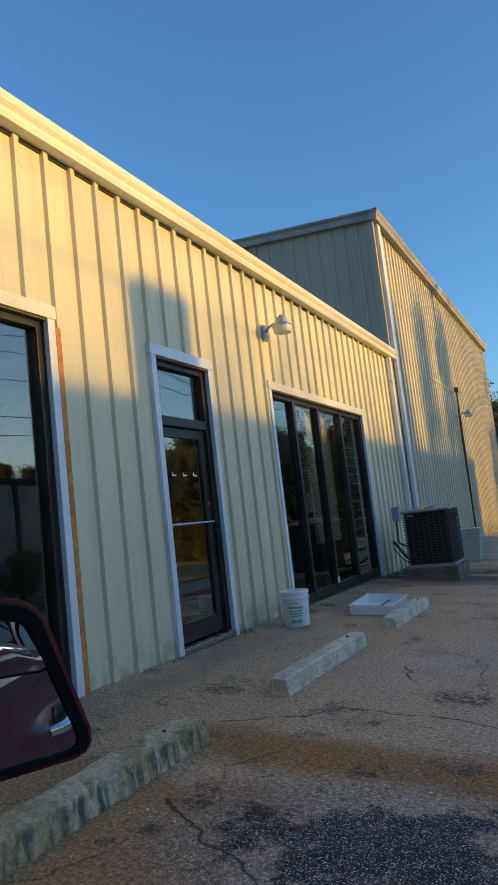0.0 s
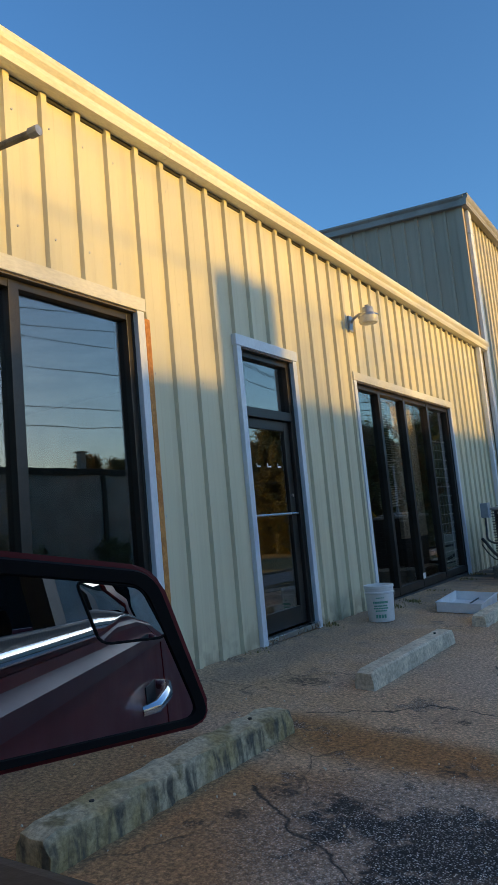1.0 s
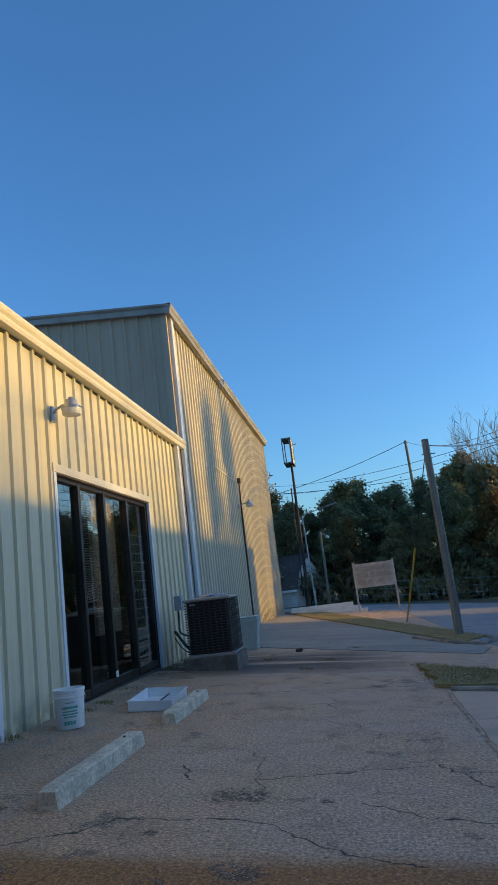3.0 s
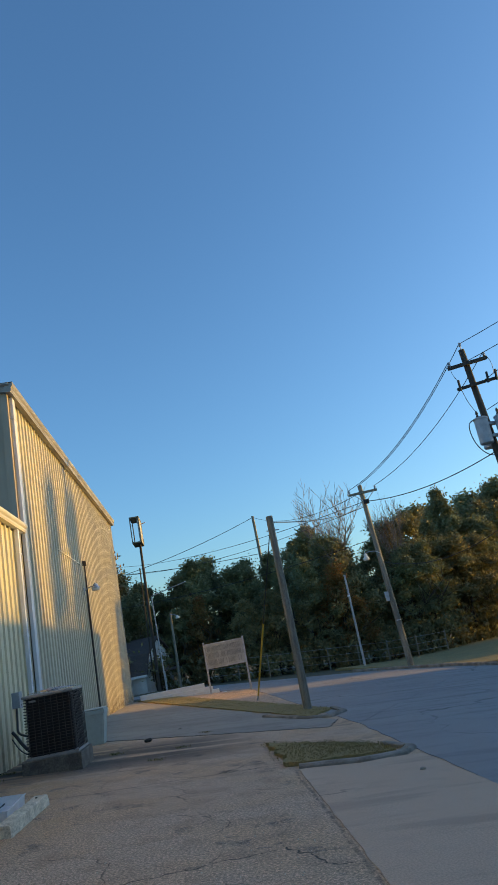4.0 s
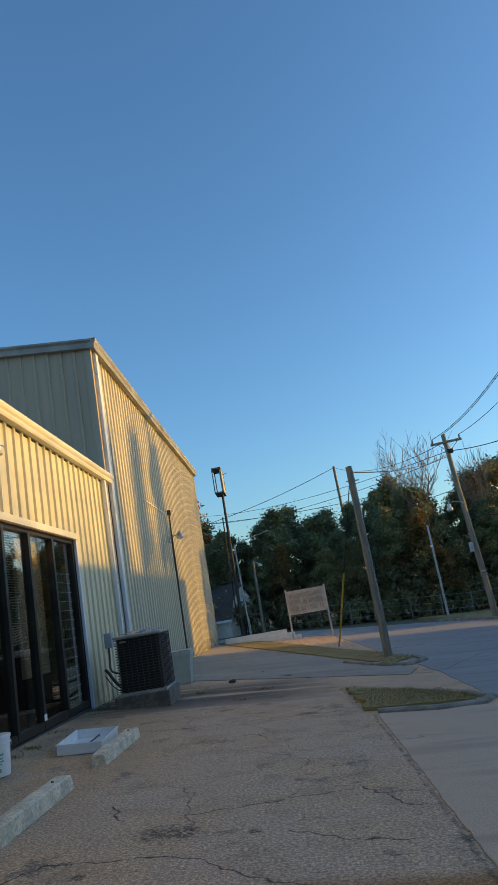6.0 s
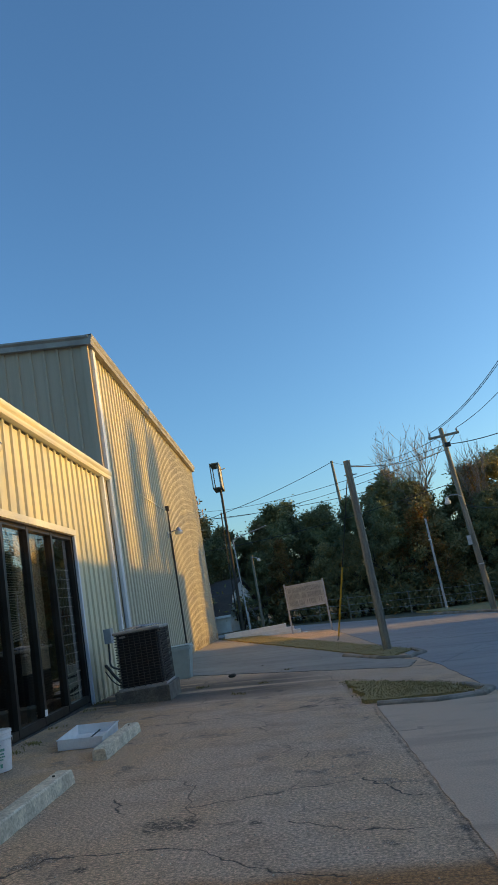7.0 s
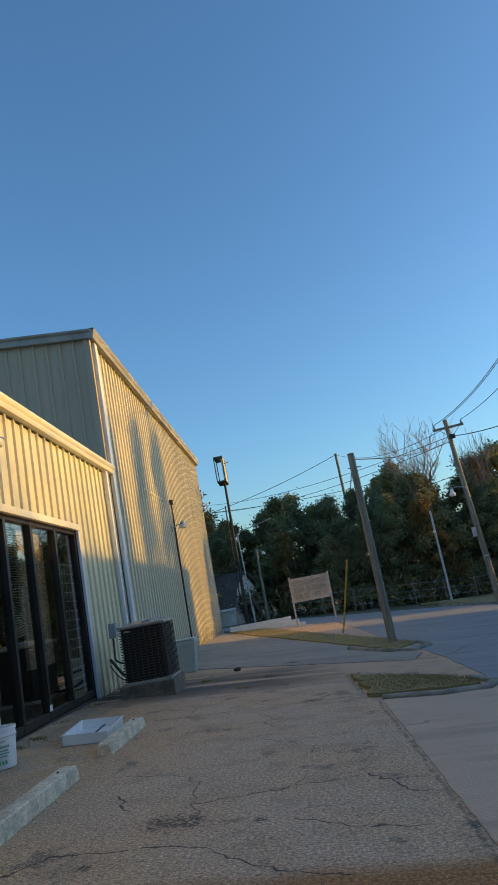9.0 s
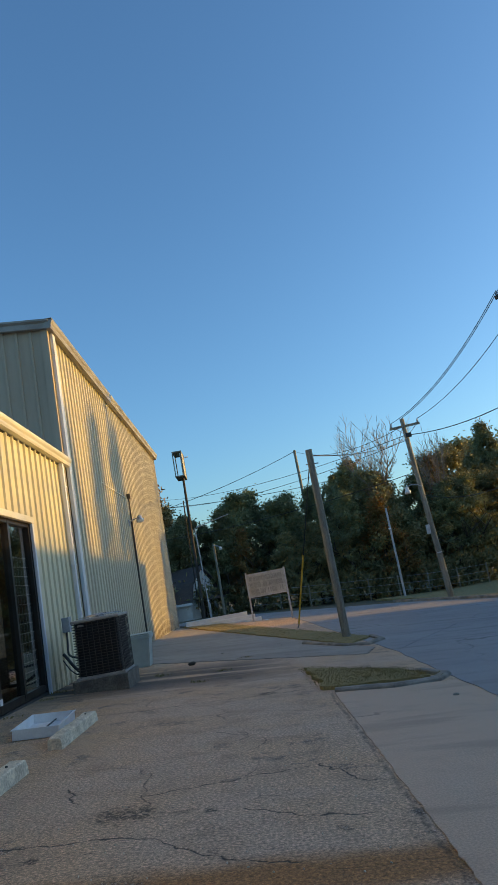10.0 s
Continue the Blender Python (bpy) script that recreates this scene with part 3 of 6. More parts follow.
def blades(name, spots, height, label, seed, spread):
    """Many thin bent blades round the given plan spots."""
    rng = random.Random(seed)
    verts, faces = [], []
    for x, y, count, lift in spots:
        for _ in range(count):
            px, py = x + rng.gauss(0, spread), y + rng.gauss(0, spread)
            a, h, w = rng.uniform(0, 6.28), height * rng.uniform(0.4, 1.1), rng.uniform(0.004, 0.008)
            lean = rng.uniform(0.1, 0.7) * h
            z = ground_z(px, py) + lift
            c, s = math.cos(a), math.sin(a)
            k = len(verts)
            verts += [(px - s * w, py + c * w, z), (px + s * w, py - c * w, z), (px + c * lean * 0.4 + s * w * 0.7, py + s * lean * 0.4 - c * w * 0.7, z + h * 0.6), (px + c * lean * 0.4 - s * w * 0.7, py + s * lean * 0.4 + c * w * 0.7, z + h * 0.6), (px + c * lean, py + s * lean, z + h)]
            faces += [(k, k + 1, k + 2, k + 3), (k + 3, k + 2, k + 4)]
    me = bpy.data.meshes.new(name)
    me.from_pydata(verts, [], faces)
    me.materials.append(GRASS)
    return tagged(new(name, me), label, "grass", kind="stuff")


rg = random.Random(5)
turf = []
for i in range(700):
    u, v = rg.random(), rg.random()
    a, b = Vector((0.52, 6.0)).lerp(Vector((1.85, 6.0)), u), Vector((0.45, 8.2)).lerp(Vector((1.6, 6.95)), u)
    p = a.lerp(b, v)
    turf.append((p.x, p.y, 7, 0.045))
for i in range(1500):
    u, v = rg.random(), rg.random()
    a, b = Vector((-3.4, 27.3)).lerp(Vector((1.55, 11.55)), u), Vector((-2.6, 30.0)).lerp(Vector((2.2, 12.9)), u)
    p = a.lerp(b, v)
    turf.append((p.x, p.y, 6, 0.035))
blades("turf_grass", turf, 0.020, "dry yellow-green turf on the island and verge", 6, 0.09)
weeds = [(-3.58, 3.62, 50, 0.0), (-3.58, 2.2, 16, 0), (-3.45, 5.0, 45, 0), (-3.4, 5.5, 60, 0), (-3.5, 6.6, 24, 0), (-3.45, 8.0, 40, 0), (-3.5, 8.75, 60, 0), (-2.0, 9.6, 60, 0), (-1.2, 8.2, 40, 0), (-0.9, 9.4, 40, 0), (-0.5, 11.2, 50, 0)]
blades("crack_weeds", weeds, 0.04, "tufts of weed in the cracks and at the wall foot", 7, 0.07)


def litter(name, count, area, size, material, seed, label):
    """Loose gravel and grit lying on the lot."""
    rng = random.Random(seed)
    bm = bmesh.new()
    for _ in range(count):
        x, y = rng.uniform(area[0], area[1]), rng.uniform(area[2], area[3])
        r = size * rng.uniform(0.35, 1.0)
        one = bmesh.new()
        bmesh.ops.create_icosphere(one, subdivisions=1, radius=r)
        m = pose(x, y, ground_z(x, y) + r * 0.3, rng.uniform(0, 360), rng.uniform(0, 360), rng.uniform(0, 360)) @ Matrix.Diagonal((1, rng.uniform(0.6, 1), rng.uniform(0.4, 0.7), 1))
        bmesh.ops.transform(one, matrix=m, verts=one.verts)
        join(bm, one)
    return tagged(part(name, bm, material), label, "gravel", kind="stuff")


litter("loose_gravel", 260, (-3.0, 0.4, -1.2, 3.2), 0.009, STOP, 3, "loose pale gravel on the worn asphalt")


# ---- the low metal building ----
WX = -3.65
WIN1 = (-2.35, 1.115, 0.06, 2.71)
DOOR = (2.50, 3.45, 0.0, 2.67)
SHOP = (5.02, 8.74, -0.05, 2.66)
EAVE, END = 4.08, 11.40
SPANS = [WIN1, DOOR, SHOP]


def wall_with_openings():
    wall = thing("wall_east", (WX, 0, 0), "cream ribbed steel wall of a low metal building", "wall", kind="structure")
    core = bmesh.new()
    edges = [-9.0] + [v for s in SPANS for v in s[:2]] + [END]
    for k in range(0, len(edges), 2):
        box((WX - 0.2, edges[k], -0.6), (WX - 0.004, edges[k + 1], EAVE + 0.1), bm=core)
    for y0, y1, z0, z1 in SPANS:
        box((WX - 0.2, y0, z1), (WX - 0.004, y1, EAVE + 0.1), bm=core)
        box((WX - 0.2, y0, -0.6), (WX - 0.004, y1, z0 - 0.02), bm=core)
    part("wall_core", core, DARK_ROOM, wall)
    y = -9.144
    while y < END - 0.01:
        lo, hi = y, min(y + 0.9144, END)
        cuts = sorted({lo, hi, *[v for s in SPANS for v in s[:2] if lo < v < hi]})
        for a, b in zip(cuts, cuts[1:]):
            inside = [s for s in SPANS if s[0] - 1e-6 <= a and b <= s[1] + 1e-6]
            base = inside[0][3] if inside else ground_z(WX, max(a, 0)) - 0.10
            part("wall_panel", ribbed((WX, 0, 0), (0, 1, 0), (1, 0, 0), a, b, base, EAVE + 0.05), PANEL, wall)
        y += 0.9144
    return wall


wall_with_openings()


def screws(name, parent_name, ys, zs, x, material):
    bm = bmesh.new()
    for z in zs:
        for y in ys:
            tube(((x, y, z), (x + 0.008, y, z)), 0.008, 6, bm)
    part(name, bm, material, bpy.data.objects[parent_name])


screw_ys = [0.3048 * k + 0.092 for k in range(-8, 38)]
screws("panel_screws", "wall_east", [y for y in screw_ys if not any(s[0] - .05 < y < s[1] + .05 for s in SPANS)], (1.15, 2.25), WX, GALV)
screws("upper_screws", "wall_east", screw_ys, (3.05, 3.85), WX, GALV)


def gutter(y0, y1, x, z, material, label, high=0.25, deep=0.19, joints=()):
    g = thing("gutter", (x, y0, z), label, "gutter")
    lip = [(0, 0), (deep * 0.72, 0), (deep * 0.80, high * 0.22), (deep * 0.80, high * 0.42), (deep * 0.95, high * 0.62), (deep, high * 0.78), (deep, high), (deep * 0.90, high), (deep * 0.88, high * 0.86), (0, high * 0.94)]
    trough = part("trough", prism([(x + a, y0, z + b) for a, b in lip], (0, y1 - y0, 0)), material, g)
    for j in joints:
        part("joint_strap", prism([(x - 0.002 + a * 1.02, j, z - 0.003 + b * 1.02) for a, b in lip], (0, 0.012, 0)), material, trough)
    part("drip_edge", box((x - 0.06, y0, z + high * 0.95), (x + deep * 0.9, y1, z + high * 0.95 + 0.012)), material, g)
    return g


gutter(-9.0, 11.56, WX + 0.005, EAVE, GUTTER, "cream box gutter along the eave of the low building", 0.168, 0.17, (-2.4, 1.55, 5.6, 9.2))
# added black strip that draws the shadow line between gutter and ribs
part("closure_strip", box((WX - 0.002, -9.0, EAVE - 0.030), (WX + 0.016, END - 0.02, EAVE - 0.001)), RUBBER, bpy.data.objects["wall_east"], "black strip for the shadow line under the gutter")
low_roof = thing("roof_low", (-9, 0, 4.3), "grey sheet steel roof of the low building", "roof", kind="structure")
part("roof_sheet", prism([(WX + 0.02, -9, 4.205), (WX + 0.02, -9, 4.230), (-13, -9, 5.04), (-13, -9, 5.00)], (0, 9 + END - 0.02, 0)), ROOF, low_roof)
for y in [0.6096 * k for k in range(-14, 19)]:
    part("seam", prism([(WX - 0.9, y, 4.34), (WX - 0.9, y, 4.38), (-13, y, 5.10), (-13, y, 5.06)], (0, 0.03, 0)), ROOF, low_roof)
back = thing("wall_back", (-13, 0, 0), "plain back and end walls of the low building", "wall", kind="structure")
part("back_wall", box((-13.2, -9, -0.6), (-13.0, END, 5.06)), PANEL_OLD, back)
part("end_wall", prism([(-13, -9.2, -0.6), (-13, -9.2, 5.06), (WX, -9.2, 4.30), (WX, -9.2, -0.6)], (0, 0.19, 0)), PANEL_OLD, back)

# the rooms behind the glass, their dimness put into a near-black paint
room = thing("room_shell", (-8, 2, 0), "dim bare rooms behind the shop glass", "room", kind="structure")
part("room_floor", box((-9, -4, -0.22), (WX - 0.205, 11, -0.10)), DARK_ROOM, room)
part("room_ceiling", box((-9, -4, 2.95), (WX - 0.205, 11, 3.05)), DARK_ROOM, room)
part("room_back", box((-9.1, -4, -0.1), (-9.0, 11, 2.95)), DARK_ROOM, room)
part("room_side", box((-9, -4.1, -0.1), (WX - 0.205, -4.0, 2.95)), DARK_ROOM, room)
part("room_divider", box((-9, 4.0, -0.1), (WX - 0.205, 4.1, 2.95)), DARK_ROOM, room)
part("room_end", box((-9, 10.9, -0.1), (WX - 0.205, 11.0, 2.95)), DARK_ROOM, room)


def storefront(name, span, bars, label, rail=0.0, sill=0.10):
    """A glazed opening: metal trim outside, bronze frame, panes."""
    y0, y1, z0, z1 = span
    w = thing(name, (WX, y0, z0), label, "window", kind="structure")
    fx0, fx1 = WX - 0.115, WX - 0.02
    part("head_trim", box((WX + 0.0, y0 - 0.09, z1 - 0.005), (WX + 0.052, y1 + 0.09, z1 + 0.10), 0.006), GUTTER if name != "door_1" else TRIM, w)
    for a, b in ((y0 - 0.075, y0), (y1, y1 + 0.075)):
        part("jamb_trim", box((WX + 0.0, a, ground_z(WX, max(a, 0)) - 0.03), (WX + 0.046, b, z1 - 0.005), 0.005), TRIM, w)
    part("return_head", box((WX - 0.11, y0, z1 - 0.02), (WX + 0.03, y1, z1 - 0.006)), BRONZE_LIT, w)
    f = bmesh.new()
    box((fx0, y0, z1 - 0.075), (fx1, y1, z1 - 0.02), 0.004, f)
    box((fx0, y0, z0), (fx1, y1, z0 + sill), 0.004, f)
    box((fx0, y0, z0), (fx1 + 0.002, y0 + 0.055, z1 - 0.02), 0.004, f)
    box((fx0, y1 - 0.055, z0), (fx1 + 0.002, y1, z1 - 0.02), 0.004, f)
    part("window_frame", f, BRONZE, w)
    for b in bars:
        part("mullion", box((fx0 - 0.02, b - 0.04, z0 + 0.01), (fx1 + 0.006, b + 0.04, z1 - 0.022), 0.004), BRONZE, w)
    stops = [y0 + 0.05] + [v for b in bars for v in (b - 0.038, b + 0.038)] + [y1 - 0.05]
    for a, b in zip(stops[::2], stops[1::2]):
        p = part("pane", box((WX - 0.075, a, z0 + sill * 0.9), (WX - 0.069, b, z1 - 0.07)), GLASS, w)
        p.visible_shadow = False
    return w


storefront("window_1", WIN1, (-1.18, 0.045), "tall tinted shop window in a bronze frame with white trim")
tagged(part("sealant_strip", box((WX + 0.002, WIN1[1] + 0.077, -0.02), (WX + 0.040, WIN1[1] + 0.142, WIN1[3] - 0.05), 0.008), FOAM), "rusty orange sealant strip beside the window trim", "sealant", kind="structure")
storefront("window_2", SHOP, (5.82, 6.73, 7.72), "four tall tinted shop windows in bronze frames")


def shop_door():
    y0, y1, z0, z1 = DOOR
    d = storefront("door_1", DOOR, (), "narrow glazed shop door with a transom, dark bronze frame, shut", sill=0.02)
    for o in [o for o in d.children if o.name.startswith("pane")]:
        bpy.data.objects.remove(o)
    part("transom_bar", box((WX - 0.12, y0 + 0.05, 2.03), (WX - 0.012, y1 - 0.05, 2.12), 0.004), BRONZE, d)
    p = part("transom_pane", box((WX - 0.075, y0 + 0.05, 2.115), (WX - 0.069, y1 - 0.05, z1 - 0.07)), GLASS, d)
    p.visible_shadow = False
    leaf = bmesh.new()
    a, b = y0 + 0.06, y1 - 0.06
    box((WX - 0.10, a, 0.03), (WX - 0.055, b, 0.20), 0.004, leaf)
    box((WX - 0.10, a, 1.93), (WX - 0.055, b, 2.025), 0.004, leaf)
    box((WX - 0.10, a, 0.03), (WX - 0.053, a + 0.055, 2.025), 0.004, leaf)
    box((WX - 0.10, b - 0.10, 0.03), (WX - 0.053, b, 2.025), 0.004, leaf)
    door = part("door_leaf", leaf, BRONZE, d, "dark bronze aluminium door leaf")
    p = part("door_pane", box((WX - 0.080, a + 0.05, 0.19), (WX - 0.074, b - 0.095, 1.94)), GLASS, door)
    p.visible_shadow = False
    part("push_bar", tube(((WX - 0.05, a + 0.01, 1.10), (WX - 0.02, a + 0.03, 1.10), (WX - 0.02, b - 0.03, 1.10), (WX - 0.05, b - 0.01, 1.10)), 0.012, 8), STEEL, door, "steel push bar")
    part("lock", tube(((WX - 0.055, b - 0.05, 1.28), (WX - 0.042, b - 0.05, 1.28)), 0.016, 12), STEEL, door, "round steel lock cylinder")
    part("threshold", box((WX - 0.12, y0, -0.03), (WX + 0.06, y1, 0.02), 0.006), STEEL, d, "worn aluminium threshold")
    for k in range(3):
        part("sticker", box((WX - 0.073, a + 0.20 + 0.19 * k, 1.56), (WX - 0.0725, a + 0.27 + 0.19 * k, 1.575)), WHITE_PL, d, "white remnant of a sticker")
        part("sticker_edge", box((WX - 0.073, a + 0.20 + 0.19 * k, 1.575), (WX - 0.0725, a + 0.212 + 0.19 * k, 1.60)), WHITE_PL, d)
    return d


shop_door()

# behind the shop windows
rack = thing("wire_rack", (-3.83, 8.2, -0.1), "black wire display rack leaning inside the glass", "rack")
bm = bmesh.new()
for y in (7.80, 8.68):
    tube(((-3.765, y, -0.09), (-3.765, y, 2.10)), 0.016, 6, bm)
part("upright", bm, WIRE, rack)
# white on the shelf wires stands in for glints on the dark rack
for k in range(15):
    z = 0.02 + 0.147 * k
    part("shelf_wire", tube(((-3.755, 7.80, z), (-3.755, 8.68, z)), 0.007, 6), WHITE_PL, rack)
for k in range(1, 6):
    part("cross_wire", tube(((-3.76, 7.80 + 0.147 * k, -0.08), (-3.76, 7.80 + 0.147 * k, 2.10)), 0.006, 6), GALV, rack)
part("back_board", box((-3.81, 7.79, -0.09), (-3.79, 8.69, 2.11)), RUBBER, rack, "black back board")
blind = thing("venetian_blind", (-3.9, 6.3, 1.3), "half-lowered beige venetian blind with crooked slats", "blind")
for k in range(44):
    z = 2.56 - 0.034 * k
    sag = 0.02 * math.sin(k * 0.35) if k > 24 else 0.0
    part("slat", box((-3.835, 5.86, z - 0.002), (-3.795, 6.68, z + 0.001), turn=pose(0, 0, 0, 30 * sag * 10, 24, 0)), BLIND, blind)
part("head_rail", box((-3.84, 5.85, 2.57), (-3.79, 6.70, 2.61), 0.004), BLIND, blind)
screen = thing("partition", (-4.3, 7.2, -0.1), "beige office partition panel behind the glass", "partition")
part("panel", box((-3.96, 6.78, 0.62), (-3.90, 7.75, 2.70), 0.01), PARTITION, screen)
part("foot_panel", box((-3.955, 6.80, -0.10), (-3.905, 7.73, 0.62)), RUBBER, screen, "black lower panel")
switch = thing("light_switch", (-3.74, 7.35, 1.3), "small white switch plate by the window", "switch")
part("plate", box((-3.898, 7.30, 1.28), (-3.890, 7.38, 1.40), 0.003), WHITE_PL, switch)
part("toggle", box((-3.890, 7.335, 1.33), (-3.880, 7.345, 1.35)), WHITE_PL, switch)
tagged(part("paper_tag", box((WX - 0.015, 6.68, 0.06), (WX - 0.012, 6.78, 0.14)), WHITE_PL), "small white paper tag at the foot of a mullion", "tag")


# ---- the tall metal building ----
BX, BY0, BY1, BTOP = -3.65, 11.42, 27.75, 7.15
SLOPE = 0.085


def tall_building():
    hall = thing("wall_tall", (BX, BY0, 0), "tall ribbed steel hall with a faded cream wall", "wall", kind="structure")
    part("wall_core", box((BX - 0.2, BY0 + 0.005, -0.9), (BX - 0.004, BY1 - 0.005, BTOP)), DARK_ROOM, hall)
    part("gable_core", prism([(BX - 0.01, BY0 + 0.005, -0.6), (BX - 0.01, BY0 + 0.005, BTOP), (BX - 14, BY0 + 0.005, BTOP + 14 * SLOPE), (BX - 14, BY0 + 0.005, -0.6)], (0, 0.18, 0)), DARK_ROOM, hall)
    part("far_gable", prism([(BX - 0.01, BY1 - 0.2, -0.9), (BX - 0.01, BY1 - 0.2, BTOP), (BX - 14, BY1 - 0.2, BTOP + 14 * SLOPE), (BX - 14, BY1 - 0.2, -0.9)], (0, 0.19, 0)), PANEL_OLD, hall)
    part("back_wall", box((BX - 14.1, BY0, -0.9), (BX - 14, BY1, BTOP + 14 * SLOPE)), PANEL_OLD, hall)
    y = BY0
    while y < BY1 - 0.01:
        hi = min(y + 0.9144, BY1)
        low = ground_z(BX, y) - 0.12
        part("wall_panel", ribbed((BX, BY0, 0), (0, 1, 0), (1, 0, 0), y - BY0, hi - BY0, low, BTOP + 0.05, pitch=0.3048), PANEL_OLD, hall)
        y += 0.9144
    s = 0.0
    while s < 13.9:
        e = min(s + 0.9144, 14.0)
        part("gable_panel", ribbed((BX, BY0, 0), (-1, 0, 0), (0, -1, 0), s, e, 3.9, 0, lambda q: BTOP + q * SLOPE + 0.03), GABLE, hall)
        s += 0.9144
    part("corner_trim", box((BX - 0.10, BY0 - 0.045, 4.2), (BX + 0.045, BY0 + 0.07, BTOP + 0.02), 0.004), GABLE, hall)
    part("corner_trim", box((BX - 0.04, BY1 - 0.10, -0.5), (BX + 0.045, BY1 + 0.04, BTOP + 0.02), 0.004), GUTTER_GREY, hall)
    part("lap_seam", box((BX + 0.006, 15.1, 4.27), (BX + 0.036, 18.6, 4.30)), PANEL_OLD, hall)
    part("lap_edge", box((BX + 0.006, 15.08, 4.30), (BX + 0.038, 15.12, 4.85)), PANEL_OLD, hall)
    part("base_channel", box((BX + 0.0, BY0, -0.42), (BX + 0.02, BY1, -0.28)), GUTTER_GREY, hall)
    roof = thing("roof_tall", (BX - 7, BY0, BTOP), "grey sheet steel roof with a shallow slope", "roof", kind="structure")
    part("roof_sheet", prism([(BX + 0.10, BY0 - 0.14, BTOP + 0.16), (BX + 0.10, BY0 - 0.14, BTOP + 0.20), (BX - 14.1, BY0 - 0.14, BTOP + 0.20 + 14.1 * SLOPE), (BX - 14.1, BY0 - 0.14, BTOP + 0.16 + 14.1 * SLOPE)], (0, BY1 - BY0 + 0.3, 0)), ROOF, roof)
    rk = [(0, 0), (0.0, 0.20), (-0.14, 0.20), (-0.14, 0.16), (-0.09, 0.12), (-0.09, 0.0)]
    part("rake_trim", prism([(BX + 0.12, BY0 - 0.04 + a, BTOP + b) for a, b in rk], (-14.2, 0, 14.2 * SLOPE)), GUTTER_GREY, roof, "grey folded rake trim")
    for k in range(1, 4):
        part("rake_joint", prism([(BX - 3.6 * k, BY0 - 0.042 + a * 1.03, BTOP + 3.6 * k * SLOPE + 0.01 + b * 1.03) for a, b in rk], (-0.02, 0, 0.02 * SLOPE)), GUTTER_GREY, roof)


tall_building()
gutter(BY0 - 0.15, BY1 + 0.10, BX + 0.035, BTOP - 0.01, GUTTER_GREY, "weathered grey box gutter on the tall hall", 0.23, 0.17, (15.3, 19.4, 23.5))


def downspout(name_label, y, x, z0, z1, w, material, kick=False):
    d = thing("downspout", (x, y, z0), name_label, "downspout")
    bm = box((x, y - w / 2, z0), (x + 0.075, y + w / 2, z1), 0.012)
    pipe = part("pipe", bm, material, d)
    for z in (z0 + 0.9, (z0 + z1) / 2, z1 - 0.5):
        part("strap", box((x - 0.002, y - w / 2 - 0.03, z), (x + 0.079, y + w / 2 + 0.03, z + 0.03), 0.003), material, pipe)
    part("outlet", prism([(x + 0.01, y - w * 0.4, z1 - 0.002), (x + 0.01, y + w * 0.4, z1 - 0.002), (x + 0.07, y + w * 0.4, z1 + 0.08), (x + 0.07, y - w * 0.4, z1 + 0.08)], (0.03, 0, 0)), material, d)
    return d


downspout("white downspout at the end of the low building", 11.02, WX + 0.036, -0.1, EAVE - 0.01, 0.11, TRIM)
downspout("long white downspout at the corner of the tall hall", 11.66, BX + 0.036, -0.12, BTOP - 0.03, 0.20, TRIM)


def barn_light(at, y_dir, reach, label):
    """A dusk-to-dawn lamp on a bent arm: mount, arm, housing, collar, lens."""
    x, y, z = at
    lamp = thing("wall_lamp", at, label, "lamp", "lamps outside")
    part("mount_plate", box((x, y - 0.05, z - 0.13), (x + 0.03, y + 0.05, z + 0.07), 0.01), GALV, lamp)
    part("arm", tube([(x + 0.03, y, z - 0.02), (x + reach * 0.35, y + y_dir * 0.1, z + 0.03), (x + reach * 0.7, y + y_dir * 0.25, z + 0.06), (x + reach, y + y_dir * 0.32, z + 0.06)], 0.018, 8), GALV, lamp)
    c = (x + reach + 0.06, y + y_dir * 0.36, z)
    hood = smooth(part("housing", lathe(c, [(0.02, 0.125), (0.062, 0.120), (0.072, 0.105), (0.072, 0.06), (0.08, 0.04)][::-1], 20), GALV, lamp))
    smooth(part("reflector_rim", lathe(c, [(0.08, 0.045), (0.125, 0.018), (0.128, 0.0), (0.118, 0.0), (0.075, 0.04)], 24), STEEL, lamp))
    smooth(part("lens", lathe(c, [(0.120, 0.0), (0.117, -0.05), (0.105, -0.078), (0.06, -0.086), (0.01, -0.088)], 24), LENS, hood, "frosted acrylic lens"))
    part("photo_cell", lathe(c, [(0.030, 0.120), (0.030, 0.150), (0.012, 0.156)], 12), BOX_GREY, hood)
    return lamp


barn_light((WX + 0.03, 5.02, 3.40), 0.0, 0.20, "galvanised dusk-to-dawn lamp on the cream wall")
barn_light((BX + 0.03, 18.55, 3.50), -0.4, 0.32, "galvanised dusk-to-dawn lamp on the tall hall")
cond = thing("conduit", (BX, 18.9, 4.3), "dark steel conduit down the tall wall", "conduit")
part("pipe", tube(((BX + 0.05, 19.1, 4.35), (BX + 0.05, 19.05, 3.4), (BX + 0.05, 18.95, 1.5), (BX + 0.05, 18.9, -0.2)), 0.028, 8), POLE_DARK, cond)
part("cap", box((BX + 0.0, 19.03, 4.30), (BX + 0.11, 19.17, 4.46), 0.01), POLE_DARK, cond)
arm = thing("flag_arm", (WX, -0.34, 3.28), "weathered steel arm that sticks out from the wall", "bracket")
part("arm", tube(((WX + 0.03, -0.338, 3.283), (WX + 0.30, -0.290, 3.288), (WX + 0.58, -0.244, 3.293)), 0.022, 10), POLE_WOOD, arm)
part("tip", tube(((WX + 0.565, -0.246, 3.293), (WX + 0.625, -0.235, 3.296)), 0.031, 10), GALV, arm)
